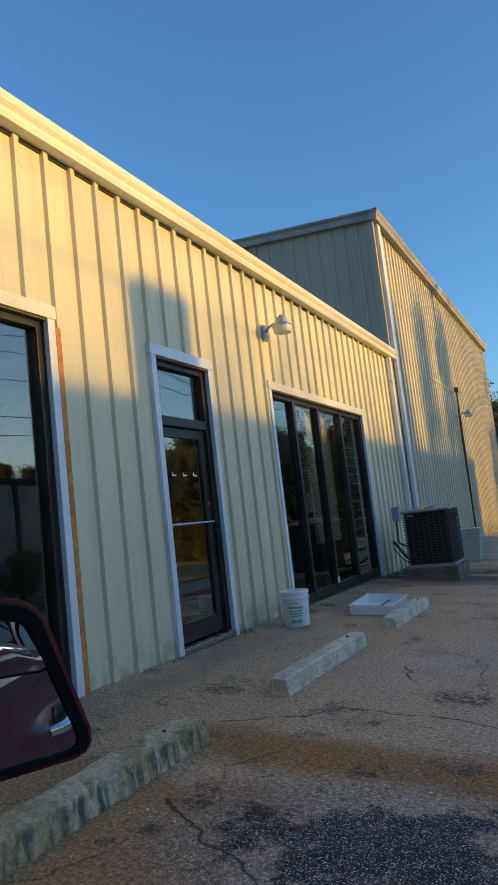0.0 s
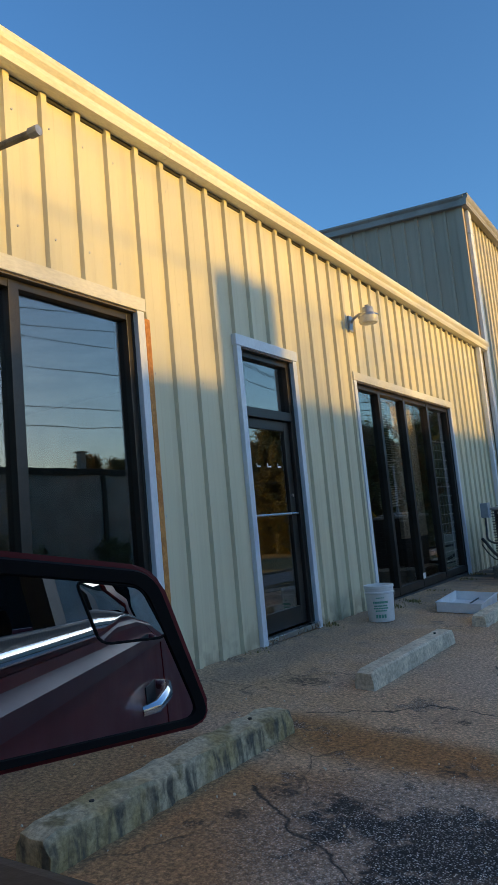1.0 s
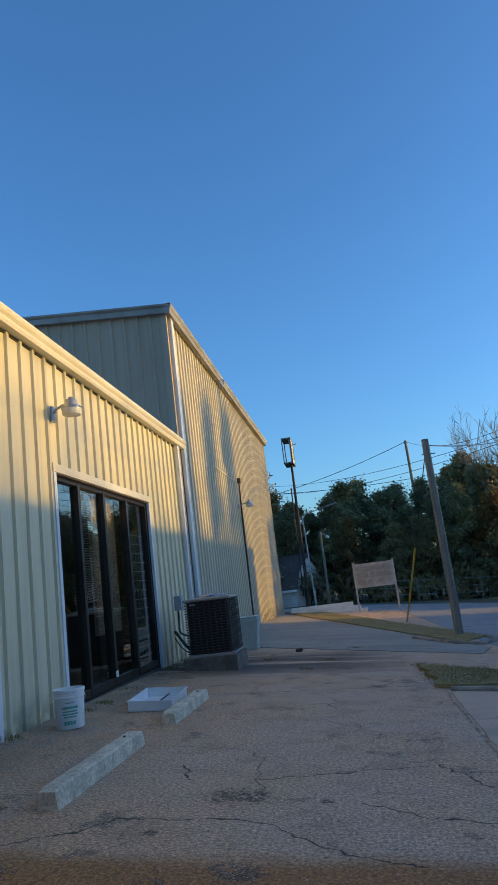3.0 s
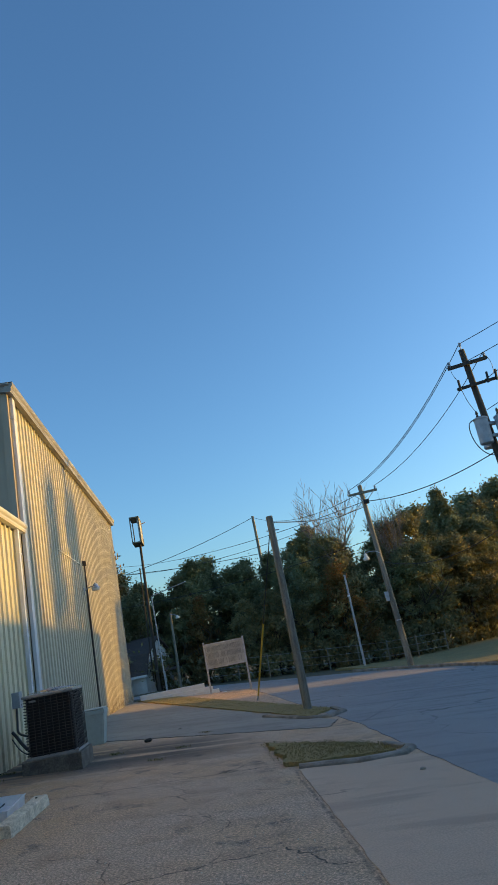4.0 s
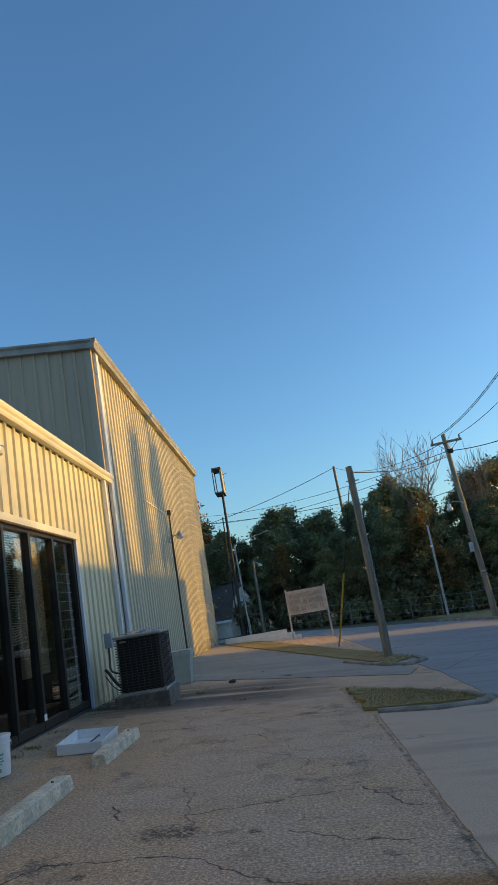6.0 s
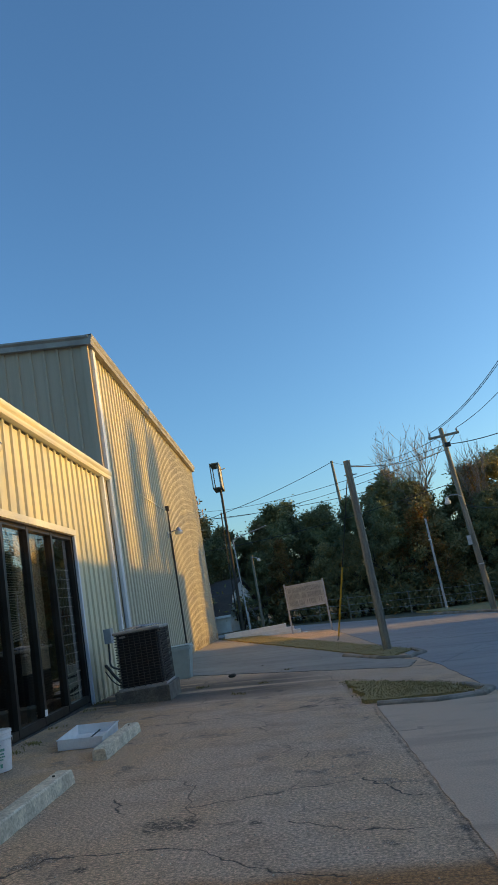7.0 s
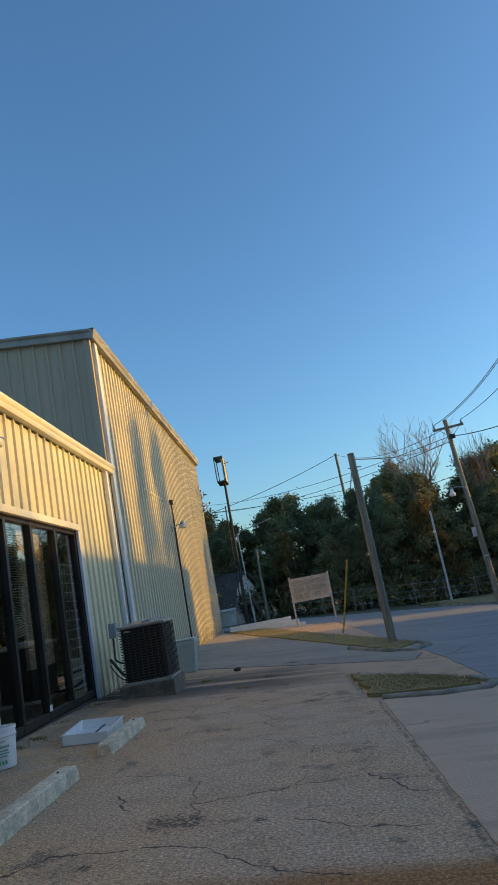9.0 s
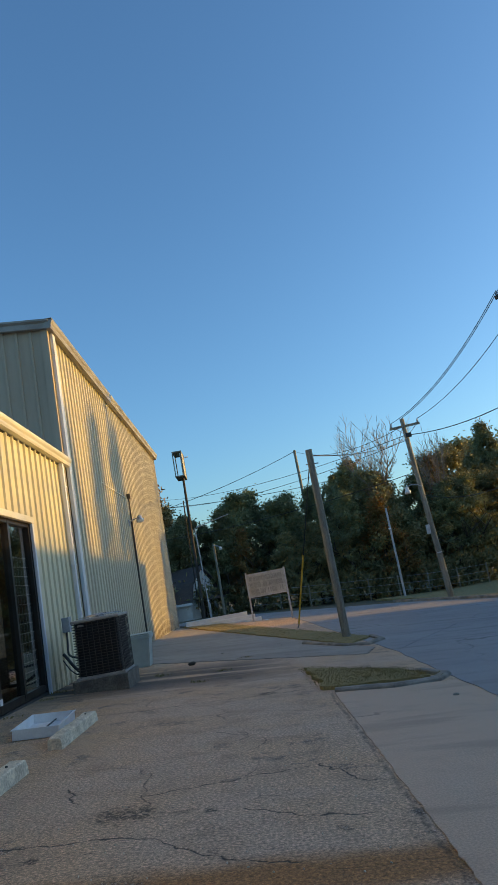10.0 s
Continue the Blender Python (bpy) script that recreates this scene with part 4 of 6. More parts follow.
part("foot_plate", box((WX + 0.0, -0.42, 3.18), (WX + 0.035, -0.26, 3.38), 0.006), GALV, arm)


# ---- things on the lot ----
def parking_stop(y0, y1, x0, x1, high, material, label, seed, rough):
    """A cast wheel stop: chamfered bar with chipped edges, drain notches and pins."""
    rng = random.Random(seed)
    z = ground_z((x0 + x1) / 2, (y0 + y1) / 2)
    s = thing("parking_stop", ((x0 + x1) / 2, (y0 + y1) / 2, z), label, "parking stop", "parking stops along the wall")
    w, n = x1 - x0, 26
    bm, rings = bmesh.new(), []
    for i in range(n + 1):
        u = i / n
        y = y0 + (y1 - y0) * u
        tip = 0.88 if i in (0, n) else 1.0
        ring = []
        for a, h in ((-0.5, -0.2), (-0.48, 0.5), (-0.45, 0.90), (-0.38, 1.0), (0.0, 1.01), (0.38, 1.0), (0.45, 0.90), (0.48, 0.5), (0.5, -0.2)):
            chip = rng.uniform(-1, 1) * rough
            px = (x0 + x1) / 2 + a * w * (tip if h > 0.5 else 1) + chip
            ring.append(bm.verts.new((px, y + rng.uniform(-1, 1) * rough, ground_z(px, y) + h * high * (tip if h > 0.8 else 1) + rng.uniform(-1, 0.4) * rough)))
        rings.append(ring)
    for r, q in zip(rings, rings[1:]):
        for j in range(9):
            bm.faces.new((r[j], r[(j + 1) % 9], q[(j + 1) % 9], q[j]))
    bm.faces.new(rings[0][::-1]), bm.faces.new(rings[-1])
    smooth(part("bar", bm, material, s), 16)
    for u in (0.17, 0.83):
        y = y0 + (y1 - y0) * u
        part("anchor_pin", tube((((x0 + x1) / 2, y, z + high * 0.9), ((x0 + x1) / 2, y, z + high * 1.01 + 0.003)), 0.011, 8), POLE_DARK, s)
    return s


parking_stop(-1.02, 0.65, -2.47, -2.29, 0.13, MOSSY, "mossy broken concrete parking stop with dark streaks", 1, 0.008)
parking_stop(1.60, 3.34, -2.370, -2.230, 0.122, STOP, "pale grey concrete parking stop on the asphalt", 2, 0.003)
parking_stop(4.18, 5.68, -2.325, -2.18, 0.115, STOP, "pale concrete parking stop beside a white tray", 3, 0.005)


def bucket():
    x, y = -3.22, 4.10
    z = ground_z(x, y)
    b = thing("bucket", (x, y, z), "white plastic pail with a green printed label", "bucket")
    c = (x, y, z + 0.002)
    smooth(part("pail", lathe(c, [(0.128, 0.0), (0.132, 0.01), (0.146, 0.28), (0.154, 0.285), (0.154, 0.30), (0.148, 0.305), (0.150, 0.335), (0.156, 0.34), (0.156, 0.365), (0.148, 0.368), (0.145, 0.36), (0.125, 0.02)], 32), WHITE_PL, b), 30)
    for k, (h, n, tall) in enumerate(((0.245, 5, 0.010), (0.20, 9, 0.022), (0.165, 8, 0.014), (0.14, 9, 0.014), (0.115, 7, 0.014), (0.06, 4, 0.035))):
        bm = bmesh.new()
        for i in range(n):
            a = radians(-62 + (i - n / 2) * (7 if k != 5 else 12))
            r = 0.1315 + 0.0145 * h / 0.28 + 0.001
            box((-0.0006, -0.0075 if k != 5 else -0.011, -tall / 2), (0.0006, 0.0075 if k != 5 else 0.011, tall / 2), bm=bm, turn=Matrix.Translation((c[0] + r * math.cos(a), c[1] + r * math.sin(a), c[2] + h)) @ Matrix.Rotation(a, 4, "Z"))
        part("label_print", bm, LABEL_GREEN, b)
    part("handle", tube([(x + 0.16 * math.cos(a), y + 0.16 * math.sin(a), z + 0.30 - 0.10 * math.sin((a - 0.2) * 1.0)) for a in [0.2 + 0.157 * i for i in range(21)]], 0.003, 6), STEEL, b, "thin wire handle")
    return b


bucket()


def tray():
    x, y = -2.68, 5.30
    z = ground_z(x, y)
    t = thing("tray", (x, y, z), "shallow open white plastic tray leaning on a parking stop", "tray")
    m = pose(x, y, z + 0.012, 0.7, 4.3, 3)
    w, d, h, th = 0.24, 0.43, 0.11, 0.008
    for name, a, b in (("tray_floor", (-w, -d, 0), (w, d, th)), ("tray_side", (-w, -d, 0), (-w + th, d, h)), ("tray_side", (w - th, -d, 0), (w, d, h)), ("tray_side", (-w, -d, 0), (w, -d + th, h)), ("tray_side", (-w, d - th, 0), (w, d, h)), ("rim", (-w - 0.012, -d - 0.012, h - 0.008), (-w, d + 0.012, h)), ("rim", (w, -d - 0.012, h - 0.008), (w + 0.012, d + 0.012, h))):
        bm = box(a, b, 0.002)
        bmesh.ops.transform(bm, matrix=m, verts=bm.verts)
        part(name, bm, WHITE_PL, t)
    bm = tube(((0.02, -0.22, 0.04), (0.04, 0.36, 0.045)), 0.008, 6)
    bmesh.ops.transform(bm, matrix=m, verts=bm.verts)
    part("dark_stick", bm, WIRE, t, "black stick lying in the tray")
    return t


tray()


def air_conditioner():
    x0, x1, y0, y1 = -3.08, -2.33, 8.38, 9.20
    z = ground_z(-2.7, 8.8)
    pad = thing("equipment_pad", (-2.7, 8.8, z), "rough concrete pad under the condenser", "pad")
    part("slab", box((x0 - 0.06, y0 - 0.08, z - 0.12), (x1 + 0.05, y1 + 0.10, 0.03), 0.012), PAD, pad)
    u = thing("air_conditioner", (-2.7, 8.8, 0.03), "dark brown outdoor condenser unit on a concrete pad", "air conditioner")
    part("coil", box((x0 + 0.03, y0 + 0.03, 0.07), (x1 - 0.03, y1 - 0.03, 0.90), 0.05), AC_DARK, u, "dark finned coil")
    part("base_pan", box((x0 - 0.01, y0 - 0.01, 0.03), (x1 + 0.01, y1 + 0.01, 0.075), 0.012), AC_SHEET, u)
    part("top_cover", box((x0 - 0.012, y0 - 0.012, 0.90), (x1 + 0.012, y1 + 0.012, 0.945), 0.02), AC_SHEET, u)
    for k in range(20):
        h = 0.10 + 0.0415 * k
        bm = tube(((x0, y1, h), (x0, y0 + 0.04, h), (x0 + 0.04, y0, h), (x1 - 0.04, y0, h), (x1, y0 + 0.04, h), (x1, y1, h)), 0.006, 4)
        part("grille_ring", bm, AC_GRILLE, u)
    for k in range(8):
        xx = x0 + 0.06 + (x1 - x0 - 0.12) * k / 7
        part("grille_bar", tube(((xx, y0 - 0.004, 0.07), (xx, y0 - 0.004, 0.905)), 0.007, 4), AC_GRILLE, u)
        yy = y0 + 0.06 + (y1 - y0 - 0.12) * k / 7
        part("grille_bar", tube(((x1 + 0.004, yy, 0.07), (x1 + 0.004, yy, 0.905)), 0.007, 4), AC_GRILLE, u)
    c = ((x0 + x1) / 2, (y0 + y1) / 2, 0.945)
    guard = bmesh.new()
    for k in range(1, 9):
        r = 0.045 * k
        tube([(c[0] + r * math.cos(a), c[1] + r * math.sin(a), c[2] + 0.055 - 0.09 * r) for a in [2 * math.pi * j / 28 for j in range(29)]], 0.004, 4, guard)
    for k in range(8):
        a = math.pi * k / 8
        tube(((c[0] - 0.37 * math.cos(a), c[1] - 0.37 * math.sin(a), c[2] + 0.018), (c[0], c[1], c[2] + 0.058), (c[0] + 0.37 * math.cos(a), c[1] + 0.37 * math.sin(a), c[2] + 0.018)), 0.004, 4, guard)
    part("fan_guard", guard, STEEL, u, "domed wire fan guard")
    part("fan_motor", lathe((c[0], c[1], 0.90), [(0.08, 0.0), (0.08, 0.07), (0.03, 0.08)], 16), GALV, u)
    part("name_plate", box((x0 + 0.1, y0 - 0.012, 0.84), (x0 + 0.2, y0 - 0.008, 0.87)), STEEL, u)
    e = thing("disconnect_box", (WX, 9.95, 0.77), "grey electrical disconnect box on the wall", "electrical box")
    part("case", box((WX + 0.01, 9.86, 0.76), (WX + 0.14, 10.03, 1.02), 0.01), BOX_GREY, e)
    part("cover", box((WX + 0.14, 9.855, 0.755), (WX + 0.152, 10.035, 1.025), 0.006), BOX_GREY, e)
    part("latch", box((WX + 0.152, 9.92, 0.79), (WX + 0.165, 9.96, 0.82), 0.003), STEEL, e)
    for pts, r, n in (([(WX + 0.08, 9.9, 0.76), (WX + 0.09, 9.85, 0.55), (WX + 0.14, 9.6, 0.38), (-3.30, 9.3, 0.33), (-3.06, 9.1, 0.34)], 0.018, "power_whip"), ([(WX + 0.02, 9.75, 0.40), (WX + 0.09, 9.7, 0.33), (-3.42, 9.5, 0.20), (-3.25, 9.3, 0.08), (-3.06, 9.0, 0.10)], 0.026, "refrigerant_line"), ([(WX + 0.02, 9.7, 0.30), (-3.50, 9.6, 0.12), (-3.3, 9.4, 0.02), (-3.06, 9.1, 0.08)], 0.010, "control_wire")):
        fine = []
        for p, q in zip(pts, pts[1:]):
            fine += [Vector(p).lerp(Vector(q), i / 4) for i in range(4)]
        fine.append(Vector(pts[-1]))
        for _ in range(3):
            fine = [fine[0]] + [(a + b * 2 + c) / 4 for a, b, c in zip(fine, fine[1:], fine[2:])] + [fine[-1]]
        tagged(part(n, tube(fine, r, 8), WIRE), "black cable from the wall to the condenser", "cable")


air_conditioner()


def bin_box():
    x, y = -2.62, 11.7
    z = ground_z(x, y)
    b = thing("storage_bin", (x, y, z), "grey-green tapered plastic bin beside the wall", "bin")
    bm = bmesh.new()
    ring = lambda w, d, h: [bm.verts.new((x + a * w, y + c * d, z + h)) for a, c in ((-1, -1), (1, -1), (1, 1), (-1, 1))]
    levels = [ring(0.17, 0.18, 0.0), ring(0.175, 0.19, 0.03), ring(0.235, 0.25, 0.55), ring(0.255, 0.27, 0.555), ring(0.255, 0.27, 0.62), ring(0.22, 0.235, 0.63)]
    for r, s in zip(levels, levels[1:]):
        for j in range(4):
            bm.faces.new((r[j], r[(j + 1) % 4], s[(j + 1) % 4], s[j]))
    bm.faces.new(levels[0][::-1]), bm.faces.new(levels[-1])
    bmesh.ops.bevel(bm, geom=[e for e in bm.edges if abs(e.verts[0].co.z - e.verts[1].co.z) > 0.02], offset=0.02, segments=2, affect="EDGES")
    part("tub", bm, BOX_GREEN, b)
    part("lid", box((x - 0.245, y - 0.26, z + 0.632), (x + 0.245, y + 0.26, z + 0.655), 0.010), BOX_GREEN, b, "flat blue-grey lid")
    return b


bin_box()
for k, (x, y, s) in enumerate(((-1.55, 10.9, 0.065), (-1.05, 12.6, 0.03), (1.75, 4.75, 0.03))):
    rk = bmesh.new()
    bmesh.ops.create_icosphere(rk, subdivisions=2, radius=s)
    for v in rk.verts:
        v.co = Vector((v.co.x * 1.2, v.co.y * 0.8, v.co.z * 0.6)) * (1 + 0.25 * noise.noise(v.co * 30 + Vector((k, 0, 0))))
        v.co += Vector((x, y, ground_z(x, y) + s * 0.45))
    tagged(part("clod", rk, POLE_DARK if k == 0 else KERB), "dark clod of debris lying on the concrete" if k == 0 else "small pale stone lying on the concrete", "debris")


# ---- poles, signs and lines ----
def wood_pole(base, top, r0, r1, label, material=None, group="utility poles"):
    p = thing("utility_pole", base, label, "utility pole", group)
    b, t = Vector(base), Vector(top)
    n = 10
    smooth(part("shaft", tube([b.lerp(t, i / n) - Vector((0, 0, 0.3 if i == 0 else 0)) for i in range(n + 1)], [r0 + (r1 - r0) * i / n for i in range(n + 1)], 14), material or POLE_WOOD, p))
    return p


def insulator(at, parent, up=1):
    x, y, z = at
    part("insulator", lathe(at, [(0.02, 0), (0.055, 0.03), (0.03, 0.06), (0.06, 0.09), (0.03, 0.12), (0.045, 0.15), (0.02, 0.17)], 10), BOX_GREY, parent)


def wire(a, b, sag, r, label="black overhead line between the poles"):
    a, b = Vector(a), Vector(b)
    n = 18
    w = thing("overhead_line", a, label, "cable", "overhead lines")
    part("strand", tube([a.lerp(b, i / n) - Vector((0, 0, sag * 4 * (i / n) * (1 - i / n))) for i in range(n + 1)], r, 5), WIRE, w)


pa = wood_pole((1.74, 13.3, -0.57), (1.72, 13.3, 3.84), 0.098, 0.080, "short weathered wooden pole with a guy wire")
part("eye_bolt", tube(((1.6, 13.3, 3.5), (1.9, 13.36, 3.5)), 0.014, 6), GALV, pa)
guy = thing("guy_wire", (0.99, 18.9, -0.58), "steel guy wire with a yellow plastic guard", "guy wire")
part("strand", tube(((0.99, 18.9, -0.58), (1.70, 13.45, 3.55)), 0.012, 5), WIRE, guy)
g0, g1 = Vector((0.99, 18.9, -0.58)), Vector((1.345, 16.175, 1.485))
part("guard", tube((g0.lerp(g1, 0.05), g1), 0.026, 8), YELLOW, guy, "yellow plastic guard")
part("anchor_rod", tube((g0 - Vector((0.05, 0, 0.1)), g0.lerp(g1, 0.08)), 0.02, 6), GALV, guy)

pb = wood_pole((8.58, 29, -1.28), (8.17, 29, 7.24), 0.145, 0.10, "tall leaning wooden pole with a crossarm and lamp")
part("crossarm", box((-0.72, -0.05, -0.055), (0.72, 0.05, 0.055), 0.008, turn=pose(8.21, 28.86, 6.84, 0, -3, 0)), POLE_WOOD, pb)
for s in (-0.5, 0.5):
    part("arm_brace", tube(((8.21 + s, 28.8, 6.80), (8.24, 28.85, 6.35)), 0.016, 5), GALV, pb)
for s in (-0.64, 0.64):
    insulator((8.21 + s, 28.86, 6.90 + s * 0.05), pb)
part("cable_clamp", box((8.15, 28.78, 6.28), (8.42, 28.9, 6.50), 0.03), RUBBER, pb)
part("lamp_arm", tube(((8.37, 28.9, 3.90), (8.15, 28.85, 4.02), (7.85, 28.8, 4.05), (7.68, 28.8, 4.0)), 0.022, 6), GALV, pb)
smooth(part("lamp_head", lathe((7.64, 28.8, 3.66), [(0.02, -0.02), (0.12, 0.0), (0.15, 0.06), (0.14, 0.12), (0.09, 0.18), (0.08, 0.30), (0.03, 0.34)], 14), LENS, pb, "pale dusk-to-dawn lamp head"))
part("meter_box", box((8.10, 28.70, 1.70), (8.26, 28.86, 2.12), 0.02), PALE_POST, pb, "pale box strapped to the pole")
part("tag_band", tube(((8.49, 29, 0.78), (8.488, 29, 0.83)), 0.14, 14), PALE_POST, pb)

pc = wood_pole((11.35, 20, -1.15), (10.75, 20, 9.85), 0.17, 0.11, "tall dark pole with crossarms and transformers", POLE_DARK)
part("top_pin", tube(((10.75, 20, 9.8), (10.75, 20, 10.0)), 0.02, 6), GALV, pc)
insulator((10.75, 20, 9.98), pc)
part("upper_crossarm", box((-0.78, -0.06, -0.06), (0.78, 0.06, 0.06), 0.008, turn=pose(10.77, 19.86, 9.25, 0, -8, 0)), POLE_DARK, pc)
part("lower_crossarm", box((-0.80, -0.05, -0.05), (0.80, 0.05, 0.05), 0.008, turn=pose(10.92, 19.86, 8.42, 0, -8, 0)), POLE_DARK, pc)
for s in (-0.7, 0.7):
    insulator((10.77 + s, 19.86, 9.32 + s * 0.14), pc)
for s in (-0.72, 0.38, 0.72):
    part("fuse_cutout", tube(((10.92 + s, 19.78, 8.42 + s * 0.14 - 0.10), (10.92 + s * 1.02, 19.74, 8.42 + s * 0.14 + 0.30)), 0.045, 8), RUBBER, pc)
for x, y in ((10.52, 19.62), (11.28, 19.62), (10.98, 20.4)):
    can = part("transformer", lathe((x, y, 6.10), [(0.21, 0), (0.24, 0.03), (0.24, 0.88), (0.26, 0.90), (0.26, 0.94), (0.14, 1.0), (0.03, 1.01)], 20), BOX_GREY, pc, "grey cylindrical transformer")
    smooth(can)
    part("bushing", lathe((x - 0.08, y, 7.08), [(0.045, 0), (0.06, 0.05), (0.03, 0.1), (0.055, 0.15), (0.02, 0.26)], 8), POLE_DARK, can)
part("bracket", box((10.62, 19.70, 6.35), (11.25, 19.92, 6.45), 0.01), GALV, pc)
part("bracket", box((10.62, 19.70, 6.80), (11.25, 19.92, 6.90), 0.01), GALV, pc)


def loop(points, r, label):
    pts = [Vector(p) for p in points]
    for _ in range(3):
        pts = [pts[0]] + [q for a, b in zip(pts, pts[1:]) for q in (a.lerp(b, 0.25), a.lerp(b, 0.75))] + [pts[-1]]
    w = thing("jumper_cable", pts[0], label, "cable")
    part("strand", tube(pts, r, 5), WIRE, w)


loop(((10.30, 19.6, 7.05), (10.0, 19.6, 6.9), (10.05, 19.6, 6.2), (10.4, 19.6, 5.7), (10.9, 19.7, 5.65), (11.2, 19.7, 5.9)), 0.018, "looped black lead below the transformers")
loop(((10.07, 19.8, 9.2), (10.05, 19.8, 8.9), (10.2, 19.8, 8.6), (10.22, 19.78, 8.5)), 0.010, "thin jumper between the crossarms")
loop(((10.25, 19.8, 8.2), (10.3, 19.7, 7.7), (10.44, 19.62, 7.3)), 0.010, "thin jumper down to a transformer")
loop(((11.5, 19.8, 9.45), (11.65, 19.8, 9.1), (11.6, 19.8, 8.7)), 0.010, "thin jumper between the crossarms")
wire((10.75, 20, 10.12), (8.17, 29, 7.26), 0.55, 0.014)
wire((10.07, 19.86, 9.4), (7.57, 28.86, 7.05), 0.55, 0.014)
wire((11.47, 19.86, 9.6), (8.85, 28.86, 7.1), 0.55, 0.014)
wire((11.0, 19.9, 5.9), (8.3, 28.85, 6.4), 0.35, 0.02)
wire((11.1, 20, 3.6), (8.4, 29, 3.5), 0.7, 0.015)
for dz in (0.0, 0.25):
    wire((10.75, 20, 10.1 - dz * 3), (17.5, 4, 11.0 - dz * 2), 0.5, 0.014)
for za, zb in ((8.4, 9.2), (7.4, 7.7), (6.0, 6.5), (5.3, 5.9)):
    wire((11.0, 19.9, za), (13.5, -25, zb), 0.7, 0.014)
wire((8.2, 28.9, 6.42), (-12.0, 72, 12.0), 1.1, 0.015)
wire((8.3, 28.9, 6.20), (-12.0, 72, 11.3), 1.3, 0.015)
pf = wood_pole((5.9, 60, -1.8), (5.75, 60, 12.1), 0.16, 0.12, "distant wooden pole above the treetops")
wire((5.75, 60, 12.0), (-12.0, 62, 8.5), 0.6, 0.026)
wire((5.75, 60, 12.0), (8.2, 29, 6.9), 0.8, 0.015)
wire((1.72, 13.3, 3.7), (8.25, 28.9, 6.3), 0.25, 0.014)
wire((9.6, 62, 9.0), (-12, 60, 9.4), 0.5, 0.026)
wire((8.1, 29, 4.6), (-9.0, 44, 4.9), 0.5, 0.015)

post = thing("steel_post", (8.0, 36, -1.25), "thin pale grey post at the edge of the woods", "post")
smooth(part("shaft", tube(((8.0, 36, -1.4), (7.97, 36, 3.69)), [0.065, 0.055], 10), PALE_POST, post))
part("band", box((7.86, 35.88, 2.48), (8.0, 35.95, 2.56), 0.01), WHITE_PL, post)

bp = wood_pole((-2.07, 38, -0.6), (-2.06, 38, 3.55), 0.08, 0.065, "short wooden pole before the trees")
part("lamp_stub", tube(((-2.06, 37.9, 3.45), (-1.85, 37.8, 3.4), (-1.7, 37.8, 3.3)), 0.03, 6), GALV, bp)
part("lamp_cap", lathe((-1.68, 37.8, 3.15), [(0.10, 0.0), (0.11, 0.08), (0.04, 0.18)], 10), LENS, bp)


def antenna():
    m = thing("antenna_mast", (-2.61, 34, -0.53), "pale steel mast with a bent television antenna", "antenna")
    smooth(part("mast", tube(((-2.61, 34, -0.7), (-2.71, 34, 4.31)), 0.035, 8), PALE_POST, m))
    a, b = Vector((-2.66, 34, 4.32)), Vector((-0.82, 34, 4.75))
    part("boom", tube((a, b), 0.022, 6), PALE_POST, m)
    for k in range(11):
        p = a.lerp(b, 0.08 + k * 0.09)
        w = 0.62 - 0.045 * k
        part("element", tube((p + Vector((-0.05, -w, -0.02)), p, p + Vector((-0.05, w, 0.03))), 0.020, 4), PALE_POST, m)
    wire((-0.45, 26, 1.3), (-2.63, 34, 0.9), 0.15, 0.010, "thin slack cable from the mast to the sign")


antenna()


def reader_board():
    s = thing("roadside_sign", (0.4, 26, -0.6), "faded two-post letter board sign with worn rows", "sign")
    for x, z0, z1 in ((-0.39, -0.65, 1.42), (1.20, -0.8, 1.40)):
        part("post", box((x - 0.035, 25.96, z0 - 0.3), (x + 0.035, 26.04, z1), 0.005), PALE_POST, s)
    part("face", box((-0.35, 25.965, 0.42), (1.16, 26.03, 1.30), 0.005), SIGN_FACE, s)
    for a, b in (((-0.36, 25.95, 1.29), (1.17, 26.05, 1.34)), ((-0.36, 25.95, 0.38), (1.17, 26.05, 0.43))):
        part("frame_rail", box(a, b, 0.004), PALE_POST, s)
    rng = random.Random(3)
    for r in range(3):
        x = -0.28
        while x < 1.05:
            w = rng.uniform(0.016, 0.034)
            if rng.random() < 0.85:
                part("letter_bar", box((x, 25.955, 0.50 + 0.26 * r), (x + w, 25.963, 0.70 + 0.26 * r)), SIGN_MARK, s)
            x += w + 0.018


reader_board()


